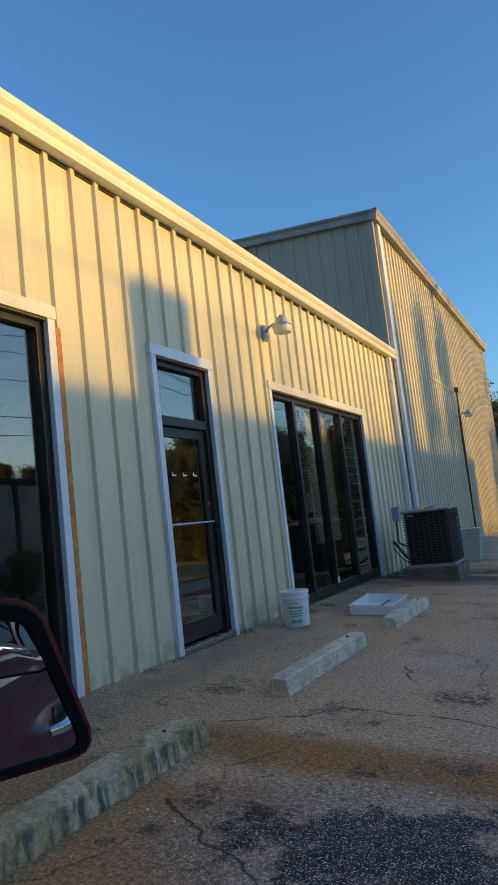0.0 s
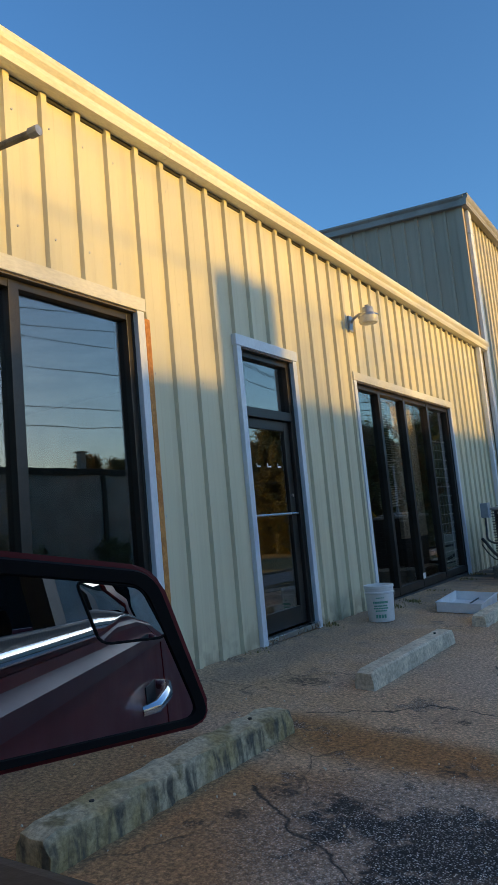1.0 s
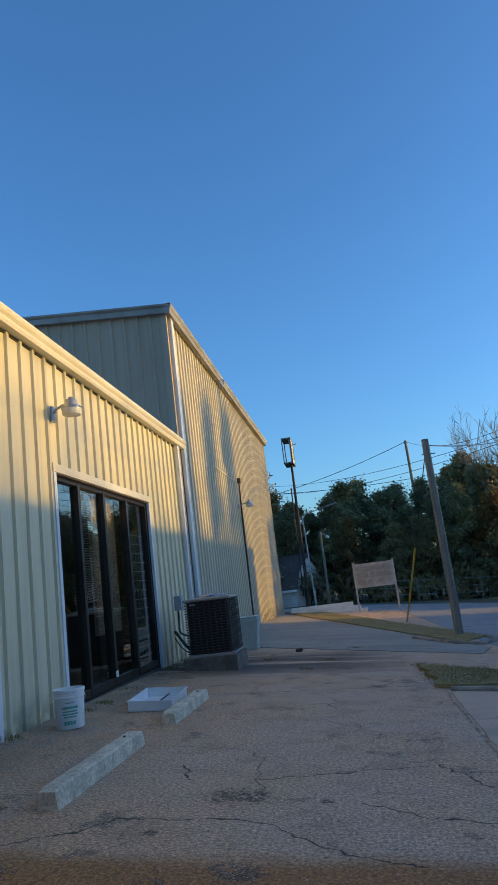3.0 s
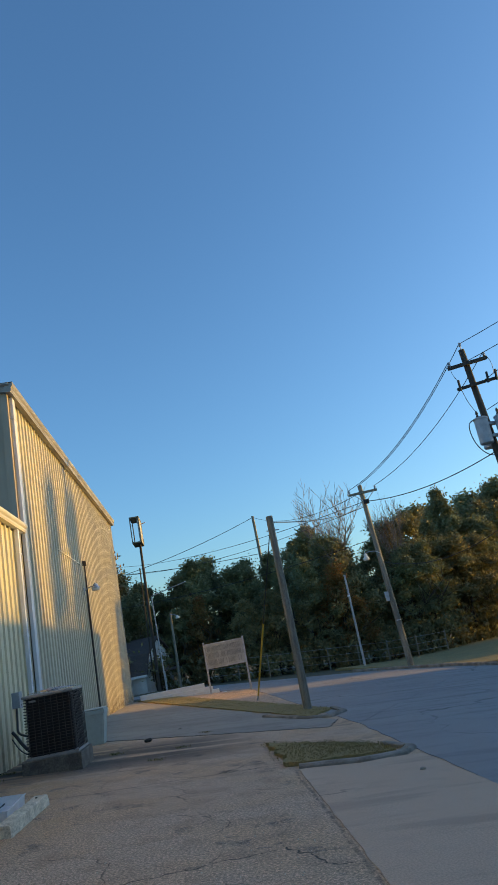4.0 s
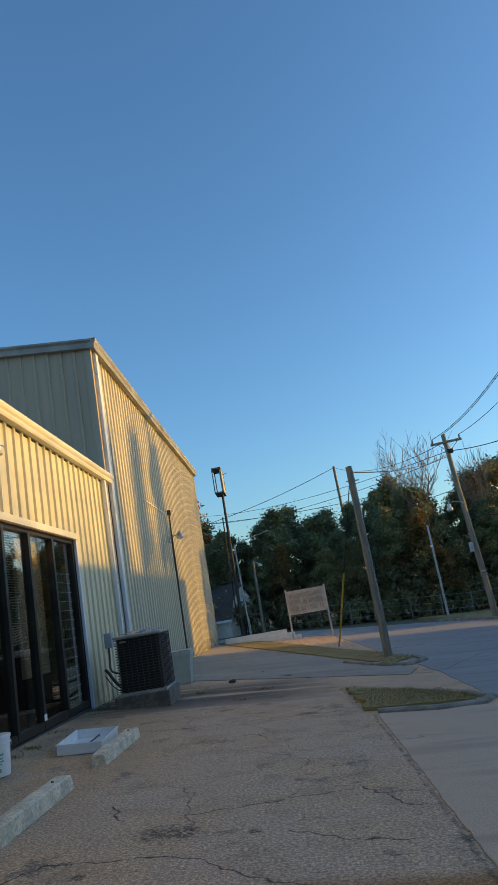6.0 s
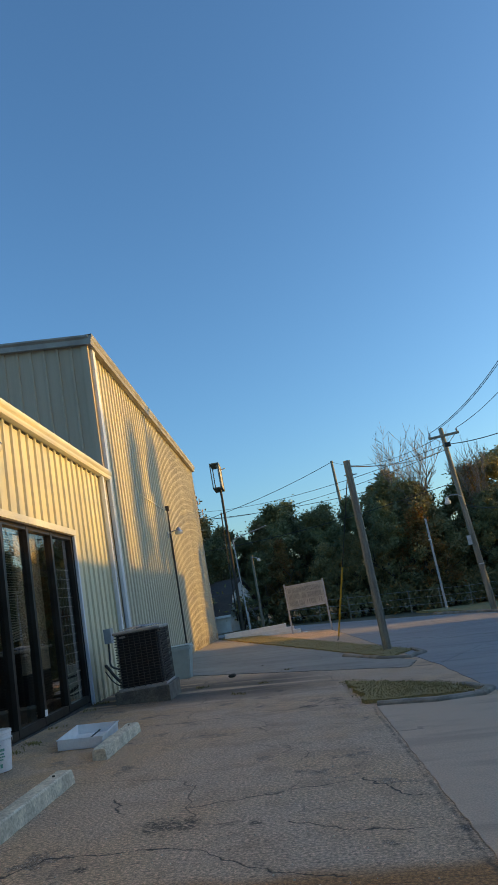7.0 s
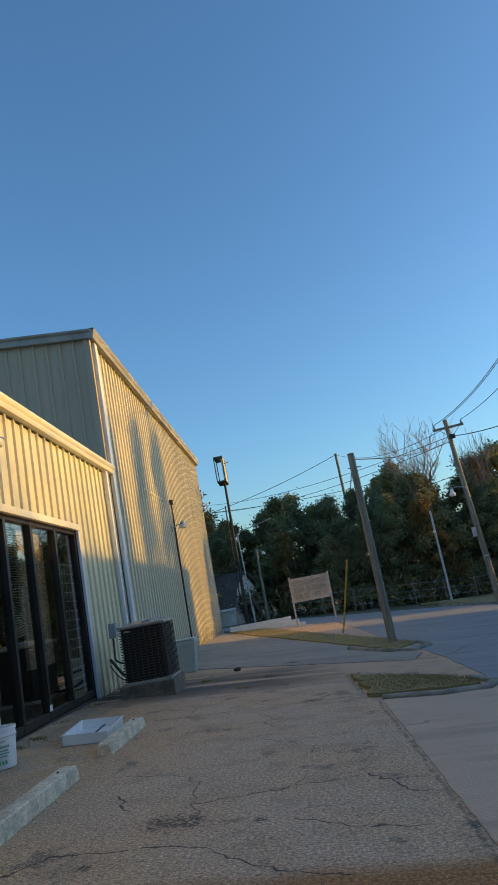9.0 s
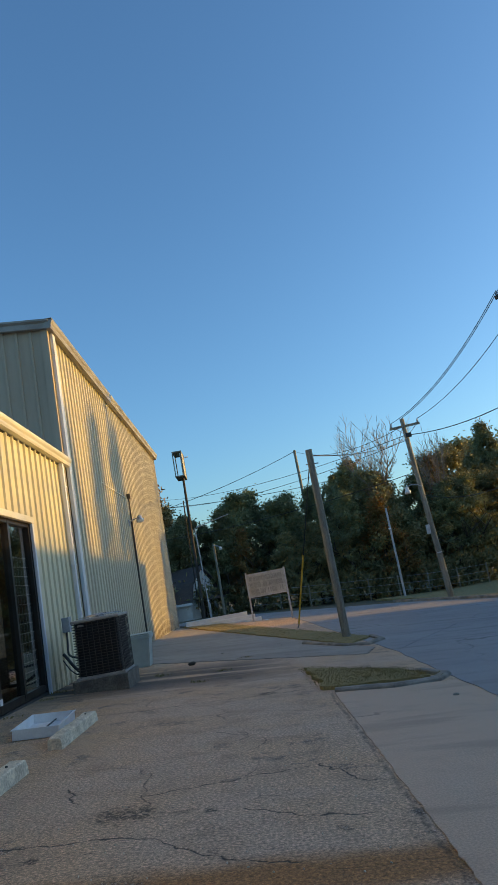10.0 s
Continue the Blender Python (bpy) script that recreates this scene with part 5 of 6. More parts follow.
def pole_sign():
    s = thing("pole_sign", (-3.25, 38, -0.5), "tall pole sign, an empty rusty box cabinet", "sign")
    smooth(part("pole", tube(((-3.27, 38, -0.8), (-3.20, 38, 7.75)), [0.10, 0.07], 12), POLE_DARK, s))
    part("side_pipe", tube(((-3.52, 38.1, 0), (-3.42, 38.1, 6.4)), 0.04, 6), POLE_DARK, s)
    x0, x1, y0, y1, z0, z1 = -3.58, -3.02, 37.2, 38.9, 7.75, 9.30
    for a, b in (((x0, y0, z0), (x1, y1, z0 + 0.07)), ((x0, y0, z1 - 0.07), (x1, y1, z1)), ((x0, y0, z0), (x0 + 0.06, y0 + 0.06, z1)), ((x1 - 0.06, y0, z0), (x1, y0 + 0.06, z1)), ((x0, y1 - 0.06, z0), (x0 + 0.06, y1, z1)), ((x1 - 0.06, y1 - 0.06, z0), (x1, y1, z1))):
        part("cabinet_side", box(a, b, 0.01), POLE_WOOD, s)
    part("face", box((x1 - 0.05, y0 + 0.07, z0 + 0.07), (x1 - 0.02, y1 - 0.07, z1 - 0.07)), SIGN_FACE, s)
    for k in range(6):
        part("tube_lamp", tube(((x1 - 0.10, y0 + 0.2 + 0.25 * k, z0 + 0.1), (x1 - 0.10, y0 + 0.2 + 0.25 * k, z1 - 0.1)), 0.03, 6), LENS, s)
    part("bird_rod", tube(((x1, 38, 8.95), (x1 + 0.3, 37.9, 8.98)), 0.03, 6), PALE_POST, s)


pole_sign()


def shed():
    """The small white house with a dark gambrel roof past the hall's corner."""
    h = thing("house", (-6.6, 41, -0.8), "small white-sided house with a dark steep roof", "house")
    x0, x1, y0, y1, z0, ze, zr = -10.5, -3.95, 39.0, 43.0, -0.9, 0.42, 2.42
    part("wall", box((x0, y0, z0), (x1, y1, ze)), SIDING, h)
    for k in range(7):
        part("siding_board", box((x0, y0 - 0.02, z0 + 0.05 + 0.18 * k), (x1 + 0.02, y0 - 0.003, z0 + 0.21 + 0.18 * k)), SIDING, h)
    part("gable", prism([(x1 - 0.05, y0 + 0.1, ze), (x1 - 0.05, y0 + 0.45, 1.45), (x1 - 0.05, 41, zr - 0.05), (x1 - 0.05, y1 - 0.45, 1.45), (x1 - 0.05, y1 - 0.1, ze)], (0.06, 0, 0)), SIDING, h)
    for a, b in (((y0 - 0.2, ze - 0.05), (y0 + 0.4, 1.5)), ((y0 + 0.4, 1.5), (41.0, zr)), ((y1 + 0.2, ze - 0.05), (y1 - 0.4, 1.5)), ((y1 - 0.4, 1.5), (41.0, zr))):
        part("roof", prism([(x0 - 0.2, a[0], a[1]), (x0 - 0.2, b[0], b[1]), (x0 - 0.2, b[0], b[1] + 0.09), (x0 - 0.2, a[0], a[1] + 0.09)], (x1 - x0 + 0.4, 0, 0)), SHINGLE, h)
    part("eave_board", box((x0 - 0.2, y0 - 0.24, ze - 0.10), (x1 + 0.2, y0 - 0.19, ze + 0.03)), WHITE_PL, h)
    part("porch_roof", prism([(x1, 39.6, 0.55), (x1 + 1.0, 39.6, 0.42), (x1 + 1.0, 39.6, 0.50), (x1, 39.6, 0.66)], (0, 2.4, 0)), SHINGLE, h)
    part("porch_post", box((x1 + 0.85, 39.6, -0.95), (x1 + 0.93, 39.68, 0.45)), SIDING, h)
    part("door", box((x1 - 0.01, 40.2, -0.85), (x1 + 0.03, 41.0, 0.40)), POLE_DARK, h, "dark entrance door")
    part("vent_pipe", tube(((-4.9, 38.8, -0.9), (-4.95, 38.8, 0.95)), 0.05, 6), PALE_POST, h)

    h.location.x, h.rotation_euler[2] = -5.75, radians(-20)

shed()
beams = thing("stepped_wall", (-1.0, 27, -0.6), "low white-painted wall stepping down the slope", "wall")
for k, (xa, xb, za, zb) in enumerate(((-3.25, -0.62, -0.55, -0.14), (-3.2, -0.30, -0.75, -0.30), (-3.1, -0.05, -0.95, -0.44), (-3.0, 0.25, -1.1, -0.60), (-2.9, 0.55, -1.25, -0.78))):
    part("course", box((xa, 27 - 0.12 * k, za), (xb, 27.3 - 0.1 * k, zb - 0.01), 0.012), WHITE_PL if k < 4 else SIDING, beams)


# ---- trees ----
def leaf_cloud(name, clumps, count, size, material, seed):
    """Small pointed leaves scattered through soft clumps, as one mesh."""
    rng = np.random.default_rng(seed)
    weights = np.array([c[3] ** 2 for c in clumps])
    pick = rng.choice(len(clumps), count, p=weights / weights.sum())
    centre = np.array([c[:3] for c in clumps])[pick]
    radius = np.array([c[3] for c in clumps])[pick]
    d = rng.normal(size=(count, 3))
    d /= np.linalg.norm(d, axis=1)[:, None]
    p = centre + d * (radius * np.abs(rng.normal(0.0, 0.62, count)))[:, None] * np.array([1, 1, 0.9])
    u = rng.normal(size=(count, 3))
    u /= np.linalg.norm(u, axis=1)[:, None]
    v = np.cross(u, rng.normal(size=(count, 3)))
    v /= np.linalg.norm(v, axis=1)[:, None]
    s = (size * rng.uniform(0.6, 1.4, count))[:, None]
    verts = np.stack([p - u * s, p + v * s * 0.45, p + u * s, p - v * s * 0.45], 1).reshape(-1, 3)
    faces = np.arange(count * 4).reshape(-1, 4)
    me = bpy.data.meshes.new(name)
    me.from_pydata(verts.tolist(), [], faces.tolist())
    me.materials.append(material)
    return new(name, me)


def branches(bm, base, direction, length, r, depth, rng, ends, bend=0.25):
    p, d = Vector(base), Vector(direction).normalized()
    pts, radii, n = [p.copy()], [r], 4
    for i in range(n):
        d = (d + Vector((rng.gauss(0, bend), rng.gauss(0, bend), rng.gauss(0.08, bend * 0.5)))).normalized()
        p = p + d * length / n
        pts.append(p.copy())
        radii.append(r * (1 - 0.55 * (i + 1) / n))
    tube(pts, radii, 6 if depth > 1 else 4, bm)
    ends.append(p.copy())
    if depth > 0:
        for k in range(4 if depth > 1 else 5):
            t = rng.uniform(0.35, 1.0)
            q = pts[min(n, int(t * n))]
            side = Vector((rng.gauss(0, 1), rng.gauss(0, 1), rng.uniform(0.1, 0.9))).normalized()
            branches(bm, q, (d * 0.55 + side * 0.75), length * rng.uniform(0.5, 0.72), max(r * 0.48, 0.010), depth - 1, rng, ends, bend)


def tree(seed, high, wide, material, count, label, leaf=0.092, low=0.12):
    rng = random.Random(seed)
    t = thing("tree", (0, 0, 0), label, "tree", "trees of the woods")
    wood, ends = bmesh.new(), []
    branches(wood, (0, 0, -0.3), (rng.gauss(0, 0.05), rng.gauss(0, 0.05), 1), high * 0.50, high * 0.020, 2, rng, ends, 0.10)
    part("trunk", wood, BARK, t)
    clumps = []
    for k in range(92):
        z = high * rng.uniform(low, 1.0)
        f = z / high
        reach = wide * (0.95 if f < 0.45 else 0.95 * (1.03 - f) / 0.58 + 0.06) * math.sqrt(rng.random())
        a = rng.uniform(0, 6.28)
        clumps.append((reach * math.cos(a), reach * math.sin(a), z, wide * rng.uniform(0.07, 0.27)))
    crown = leaf_cloud("crown", clumps, count, leaf, material, seed)
    crown.parent = t
    return t


def twigs(bm, base, direction, length, r, depth, rng):
    """A limb that bends upwards and splits into a spray of finer ones."""
    p, d = Vector(base), Vector(direction).normalized()
    pts, radii, n = [p.copy()], [r], 3
    for i in range(n):
        d = (d + Vector((rng.gauss(0, 0.10), rng.gauss(0, 0.10), 0.07))).normalized()
        p = p + d * length / n
        pts.append(p.copy())
        radii.append(r * (1 - 0.45 * (i + 1) / n))
    tube(pts, radii, 5 if depth > 2 else 3, bm)
    if depth > 0:
        for k in range(5 if depth > 1 else 4):
            q = pts[rng.choice((1, 2, 2, 3, 3))]
            side = Vector((rng.gauss(0, 1), rng.gauss(0, 1), rng.uniform(-0.1, 0.6))).normalized()
            twigs(bm, q, d + side * 0.62, length * rng.uniform(0.48, 0.68), max(r * 0.5, 0.008), depth - 1, rng)


def bare_tree(seed, high, label):
    rng = random.Random(seed)
    t = thing("bare_tree", (0, 0, 0), label, "tree", "bare trees")
    wood = bmesh.new()
    tube(((0, 0, -0.3), (0.05, 0.02, high * 0.25), (0.0, 0.06, high * 0.48)), [high * 0.016, high * 0.012, high * 0.010], 8, wood)
    for k in range(6):
        a = k * 1.05 + rng.uniform(-0.3, 0.3)
        twigs(wood, (0, 0.03, high * rng.uniform(0.36, 0.48)), (0.42 * math.cos(a), 0.42 * math.sin(a), 1), high * rng.uniform(0.24, 0.32), high * 0.0055, 3, rng)
    part("trunk", wood, BARK_PALE, t)
    return t


KINDS = [tree(11, 8.0, 2.1, LEAF_GREEN, 26000, "dark evergreen tree in the shade of the woods"),
         tree(12, 8.6, 1.9, LEAF_GREEN, 25000, "dark evergreen tree in the shade of the woods"),
         tree(13, 7.4, 2.3, LEAF_OLIVE, 25000, "dense olive-green tree in the woods"),
         tree(14, 7.8, 2.0, LEAF_OLIVE, 24000, "dense olive-green tree in the woods"),
         tree(15, 8.2, 1.9, LEAF_GOLD, 15000, "tree with thinning orange autumn leaves", 0.09, 0.25)]
BARE = [bare_tree(21, 7.0, "leafless pale tree above the woods"), bare_tree(22, 6.0, "leafless pale tree above the woods")]
ry = random.Random(12)


def wood_top(x):
    """How high the wood's outline stands above the eye's level, along the front."""
    return 6.2 + 0.7 * math.sin(x * 0.9 + 1.0) + 0.20 * clamp(x - 13, 0, 6) + 0.06 * max(0, x - 19)


used = set()


def plant(kind, x, y, high, turn, slim=1.0):
    src = KINDS[kind] if kind < 10 else BARE[kind - 10]
    ref = (8.0, 8.6, 7.4, 7.8, 8.2)[kind] if kind < 10 else (7.0, 6.0)[kind - 10]
    s = high / ref
    m = pose(x, y, ground_z(x, y) - 0.1, 0, 0, turn) @ Matrix.Diagonal((s * slim * ry.uniform(1.05, 1.35), s * slim * ry.uniform(1.05, 1.35), s, 1))
    if kind not in used:
        used.add(kind)
        src.matrix_basis = m
        return src
    c = copy_thing(src, m)
    c.matrix_basis = m
    return c


for row, (yy, gap, lift) in enumerate(((41.5, 2.3, -1.2), (44.5, 1.8, -0.1), (48.5, 2.0, 0.5))):
    x = -16.0
    while x < 34:
        px, py = x + ry.uniform(-0.7, 0.7), yy + ry.uniform(-1.0, 1.0) + 0.75 * max(0, x - 13)
        gold = 4 if (px > 12.5 and ry.random() < 0.22 and row > 0) or ry.random() < 0.05 else ry.choice((0, 1, 2, 3, 2))
        top = wood_top(px * 44 / py) * py / 44 + lift + ry.uniform(-0.7, 0.5)
        plant(gold, px, py, top - ground_z(px, py), ry.uniform(0, 360))
        x += gap * ry.uniform(0.85, 1.15)
plant(10, 9.2, 43.0, 11.9, 30, 0.72)
plant(11, 13.2, 43.5, 10.2, 80, 0.6)
plant(1, 18.8, 48.0, 11.2, 150, 0.7)
plant(2, 8.6, 42.6, 8.4, 40)
plant(4, -6.2, 44.0, 9.2, 10)
plant(4, 13.4, 44.2, 8.8, 200, 0.7)

# bushes and vines at the foot of the woods
foot, rb = [], random.Random(31)
for k in range(170):
    x = -16 + 50 * rb.random()
    y = 39.3 + rb.uniform(-0.5, 1.3) + 0.75 * max(0, x - 13)
    foot.append((x, y, ground_z(x, y) + rb.uniform(0.1, 1.7), rb.uniform(0.5, 1.1)))
tagged(leaf_cloud("undergrowth", foot, 42000, 0.11, LEAF_OLIVE, 8), "dark tangled undergrowth along the edge of the woods", "shrubs", kind="stuff")


def fence():
    f = thing("wire_fence", (3, 38.6, -1.0), "sagging wire fence before the woods", "fence")
    for k in range(9):
        x = -0.5 + 1.75 * k
        part("post", tube(((x, 38.6 - 0.05 * k, ground_z(x, 38.6) - 0.2), (x + 0.03, 38.6 - 0.05 * k, ground_z(x, 38.6) + 1.25)), 0.04, 6), POLE_WOOD, f)
    for h in (0.35, 0.75, 1.15):
        part("strand", tube([(-0.5 + 1.75 * k, 38.55 - 0.05 * k, ground_z(-0.5 + 1.75 * k, 38.6) + h) for k in range(9)], 0.008, 4), GALV, f)


fence()


# ---- across the street, behind the camera ----
def warehouse():
    x0, x1, y0, y1, zt = 18.0, 27.5, -12.0, 24.4, 4.48
    w = thing("warehouse", (23, 8, -2), "long plain block warehouse with a dark parapet across the street", "building")
    part("wall", box((x0, y0, -3.5), (x1, y1, zt - 0.3)), BLOCK, w)
    part("parapet", box((x0 - 0.12, y0 - 0.12, zt - 0.32), (x1 + 0.12, y1 + 0.12, zt), 0.03), POLE_DARK, w, "dark parapet band")
    part("roof", box((x0, y0, zt - 0.02), (x1, y1, zt + 0.02)), ROOF, w)
    for k in range(7):
        part("pilaster", box((x0 - 0.10, y0 + 0.76 + 5.54 * k, -3.2), (x0 + 0.002, y0 + 1.03 + 5.54 * k, zt - 0.34)), POLE_DARK, w)
    part("rolling_door", box((x0 - 0.03, 8.6, -1.8), (x0 + 0.01, 11.2, 1.2)), GALV, w)
    # unseen box, placed so that its shadow falls above the shop door
    part("roof_unit", box((x0 + 0.2, 6.18, zt), (x0 + 1.1, 7.12, 5.66), 0.03), GALV, w, "square sheet metal box added to cast a shadow")
    part("chimney", box((x0 + 0.25, 21.03, zt), (x0 + 0.55, 21.33, 5.32)), BLOCK, w)
    part("chimney_cap", box((x0 + 0.15, 20.93, 5.32), (x0 + 0.65, 21.43, 5.38)), POLE_DARK, w)


warehouse()


def shrub(x, y, high, seed):
    rng = random.Random(seed)
    z = ground_z(x, y)
    b = thing("shrub", (x, y, z), "dark leggy shrub in front of the warehouse", "shrub", "shrubs across the street")
    stems = bmesh.new()
    for k in range(6):
        a = k * 1.05
        tube(((x, y, z - 0.1), (x + 0.3 * math.cos(a), y + 0.3 * math.sin(a), z + high * 0.5), (x + 0.6 * math.cos(a), y + 0.6 * math.sin(a), z + high * 0.9)), [0.03, 0.02, 0.008], 5, stems)
    part("stem", stems, BARK, b)
    clumps = [(rng.gauss(0, 0.5), rng.gauss(0, 0.5), high * rng.uniform(0.2, 1.0), rng.uniform(0.2, 0.45)) for k in range(22)]
    leaves = leaf_cloud("crown", clumps, 3500, 0.07, LEAF_GREEN, seed)
    leaves.parent = b


for k, (x, y, h) in enumerate(((16.6, 13.0, 2.6), (16.3, 15.2, 2.9), (16.7, 16.6, 2.0), (16.5, 20.8, 2.2), (16.4, 22.6, 2.6))):
    shrub(x, y, h, 40 + k)
# trees behind the warehouse
for x, y, h, kind in ((30.0, 32.0, 6.7, 4), (30.6, 34.0, 6.9, 4), (30.2, 36.2, 6.8, 2), (31.0, 38.4, 7.0, 4)):
    plant(kind, x, y, h + 1.9, ry.uniform(0, 360))
# unseen thin trees, placed to throw soft shade on the tall hall
plant(4, 60.0, 23.4, 13.6, 200, 0.6)
plant(4, 60.4, 26.2, 14.3, 20, 0.62)
plant(4, 60.5, 29.2, 14.6, 75, 0.62)
# unseen bare trees, placed to mottle the sun on the cream wall
for x, y, h, kind in ((60.0, 13.0, 11.6, 10), (61.5, 19.5, 11.9, 11)):
    plant(kind, x, y, h, ry.uniform(0, 360), 1.6)
# unseen dense trees, added to keep the low sun off the woods
for x, y, h in ((25.5, 37.6, 10.0), (27.0, 40.6, 10.4), (30.0, 41.5, 10.6)):
    plant(ry.choice((0, 1, 2)), x, y, h, ry.uniform(0, 360), 1.15)
# woods at the back of the lot, a row added to block the southern sky
for k in range(12):
    plant(ry.choice((0, 1, 2, 3)), -7.0 + 2.6 * k + ry.uniform(-0.6, 0.6), -21.0 + ry.uniform(-1.2, 1.2), 9.5 + ry.uniform(-1, 1.2), ry.uniform(0, 360), 1.15)


# ---- the parked car round the camera ----
def car():
    gz = -0.24
    ys, yl = -2.53, -4.45
    c = thing("car", (0.2, -3.5, gz), "dark maroon car with chrome door handles, parked at the lot", "car")

    def skin(name, outline, y, depth, material, label=""):
        bm = prism([(x, y, z) for x, z in outline], (0, depth, 0))
        bmesh.ops.bevel(bm, geom=[e for e in bm.edges if abs(e.verts[0].co.y - e.verts[1].co.y) < 1e-4], offset=0.012, segments=2, affect="EDGES")
        return part(name, bm, material, c, label)

    for y, d in ((yl, 0.07), (ys, -0.07)):
        skin("front_fender", [(-2.15, 0.20), (-2.10, 0.66), (-1.5, 0.80), (-0.98, 0.88), (-0.98, -0.02), (-1.18, 0.0), (-1.30, 0.26), (-1.60, 0.36), (-1.92, 0.24), (-2.02, 0.0), (-2.14, 0.0)], y, d, PAINT)
        door = skin("front_door", [(-0.97, -0.02), (-0.97, 0.895), (1.60, 0.920), (1.60, 0.37), (1.36, 0.30), (1.14, 0.12), (1.06, -0.02)], y, d, PAINT)
        skin("rear_fender", [(1.61, 0.375), (1.61, 0.945), (2.75, 0.93), (2.86, 0.45), (2.86, 0.05), (2.28, -0.02), (2.20, 0.20), (1.98, 0.36), (1.68, 0.38)], y, d, PAINT)
        skin("rocker", [(-1.15, -0.12), (-1.15, -0.025), (1.05, -0.025), (1.05, -0.12)], y, d * 0.9, RUBBER)
    # shoulder crease and chrome belt line on the near side
    part("shoulder", prism([(-0.98, ys - 0.035, 0.890), (-0.98, ys + 0.030, 0.840), (-0.98, ys + 0.030, 0.805), (-0.98, ys - 0.035, 0.80)], (3.7, 0, 0.03)), SHOULDER, c, "waxed maroon shoulder panel")
    smooth(part("belt_trim", tube([(-0.95 + 0.325 * k, ys + 0.006, 0.914 + 0.002 * k) for k in range(9)], 0.014, 14), CHROME, c, "chrome belt line trim"))
    part("weather_strip", box((-0.95, ys - 0.034, 0.925), (1.6, ys - 0.004, 0.953), 0.006), RUBBER, c, "black rubber weather strip")
    part("window_sill", box((-0.96, ys - 0.10, 0.88), (0.28, ys - 0.032, 0.925), 0.012), CABIN, c, "charcoal inner door sill")
    part("inner_door", box((-0.96, ys - 0.16, 0.05), (0.28, ys - 0.075, 0.90), 0.02), CABIN, c)
    hx = 1.23
    smooth(part("door_handle", tube(((hx - 0.17, ys - 0.004, 0.635), (hx - 0.14, ys + 0.040, 0.640), (hx, ys + 0.055, 0.655), (hx + 0.14, ys + 0.040, 0.67), (hx + 0.17, ys - 0.004, 0.675)), [0.016, 0.020, 0.022, 0.020, 0.016], 12), CHROME, door, "chrome pull handle"))
    part("handle_cup", box((hx - 0.10, ys - 0.002, 0.62), (hx + 0.10, ys + 0.004, 0.70), 0.02), RUBBER, door)
    # side glass behind the open front window, pillars and roof
    p = part("rear_side_glass", prism([(0.36, ys - 0.05, 0.95), (1.40, ys - 0.05, 0.965), (1.15, ys - 0.16, 1.50), (0.40, ys - 0.16, 1.52)], (0, -0.006, 0)), CAR_GLASS, c)
    for y, s in ((ys, -1), (yl, 1)):
        part("pillar", prism([(-1.12, y + s * 0.03, 0.90), (-1.02, y + s * 0.03, 0.93), (-0.42, y + s * 0.17, 1.58), (-0.56, y + s * 0.17, 1.58)], (0, s * 0.05, 0)), PAINT, c)
        part("pillar", prism([(0.29, y + s * 0.03, 0.92), (0.38, y + s * 0.03, 0.92), (0.42, y + s * 0.17, 1.58), (0.32, y + s * 0.17, 1.58)], (0, s * 0.05, 0)), RUBBER, c)
        part("pillar", prism([(1.38, y + s * 0.03, 0.94), (1.62, y + s * 0.03, 0.94), (1.42, y + s * 0.17, 1.58), (1.18, y + s * 0.17, 1.58)], (0, s * 0.05, 0)), PAINT, c)
        part("roof_rail", box((-0.60, y + s * 0.15, 1.57), (1.55, y + s * 0.26, 1.63), 0.02), PAINT, c)
    part("roof", box((-0.58, yl + 0.2, 1.60), (1.95, ys - 0.2, 1.66), 0.03), PAINT, c)
    part("headliner", box((-0.55, yl + 0.24, 1.575), (1.9, ys - 0.24, 1.598)), CABIN, c)
    part("hood", prism([(-2.12, yl + 0.06, 0.64), (-2.10, yl + 0.06, 0.70), (-1.5, yl + 0.06, 0.84), (-1.0, yl + 0.06, 0.91), (-1.0, yl + 0.06, 0.84)], (0, ys - yl - 0.12, 0)), PAINT, c)
    part("windshield", prism([(-1.06, yl + 0.12, 0.93), (-1.05, yl + 0.12, 0.95), (-0.52, yl + 0.12, 1.58), (-0.53, yl + 0.12, 1.56)], (0, ys - yl - 0.24, 0)), CAR_GLASS, c)
    part("rear_window", prism([(2.45, yl + 0.12, 0.93), (2.47, yl + 0.12, 0.95), (1.95, yl + 0.12, 1.60), (1.93, yl + 0.12, 1.58)], (0, ys - yl - 0.24, 0)), CAR_GLASS, c)
    part("tailgate", box((2.76, yl + 0.05, 0.05), (2.88, ys - 0.05, 0.93), 0.03), PAINT, c)
    part("front_bumper", box((-2.24, yl + 0.03, -0.05), (-2.08, ys - 0.03, 0.30), 0.05), PAINT, c)
    part("grille", box((-2.17, yl + 0.45, 0.32), (-2.12, ys - 0.45, 0.60), 0.02), RUBBER, c)
    for y in (yl + 0.22, ys - 0.22):
        part("headlight", box((-2.18, y - 0.16, 0.38), (-2.10, y + 0.16, 0.58), 0.03), LENS, c)
    part("rear_bumper", box((2.80, yl + 0.03, -0.08), (2.98, ys - 0.03, 0.20), 0.05), PAINT, c)
    part("floor_pan", box((-1.0, yl + 0.10, -0.08), (2.7, ys - 0.10, 0.0), 0.02), CABIN, c)
    part("dashboard", box((-1.02, yl + 0.12, 0.45), (-0.72, ys - 0.18, 0.86), 0.05), CABIN, c)
    for y in (-3.05, -3.95):
        s = part("seat", box((0.05, y - 0.27, 0.02), (0.55, y + 0.27, 0.34), 0.06), CABIN, c)
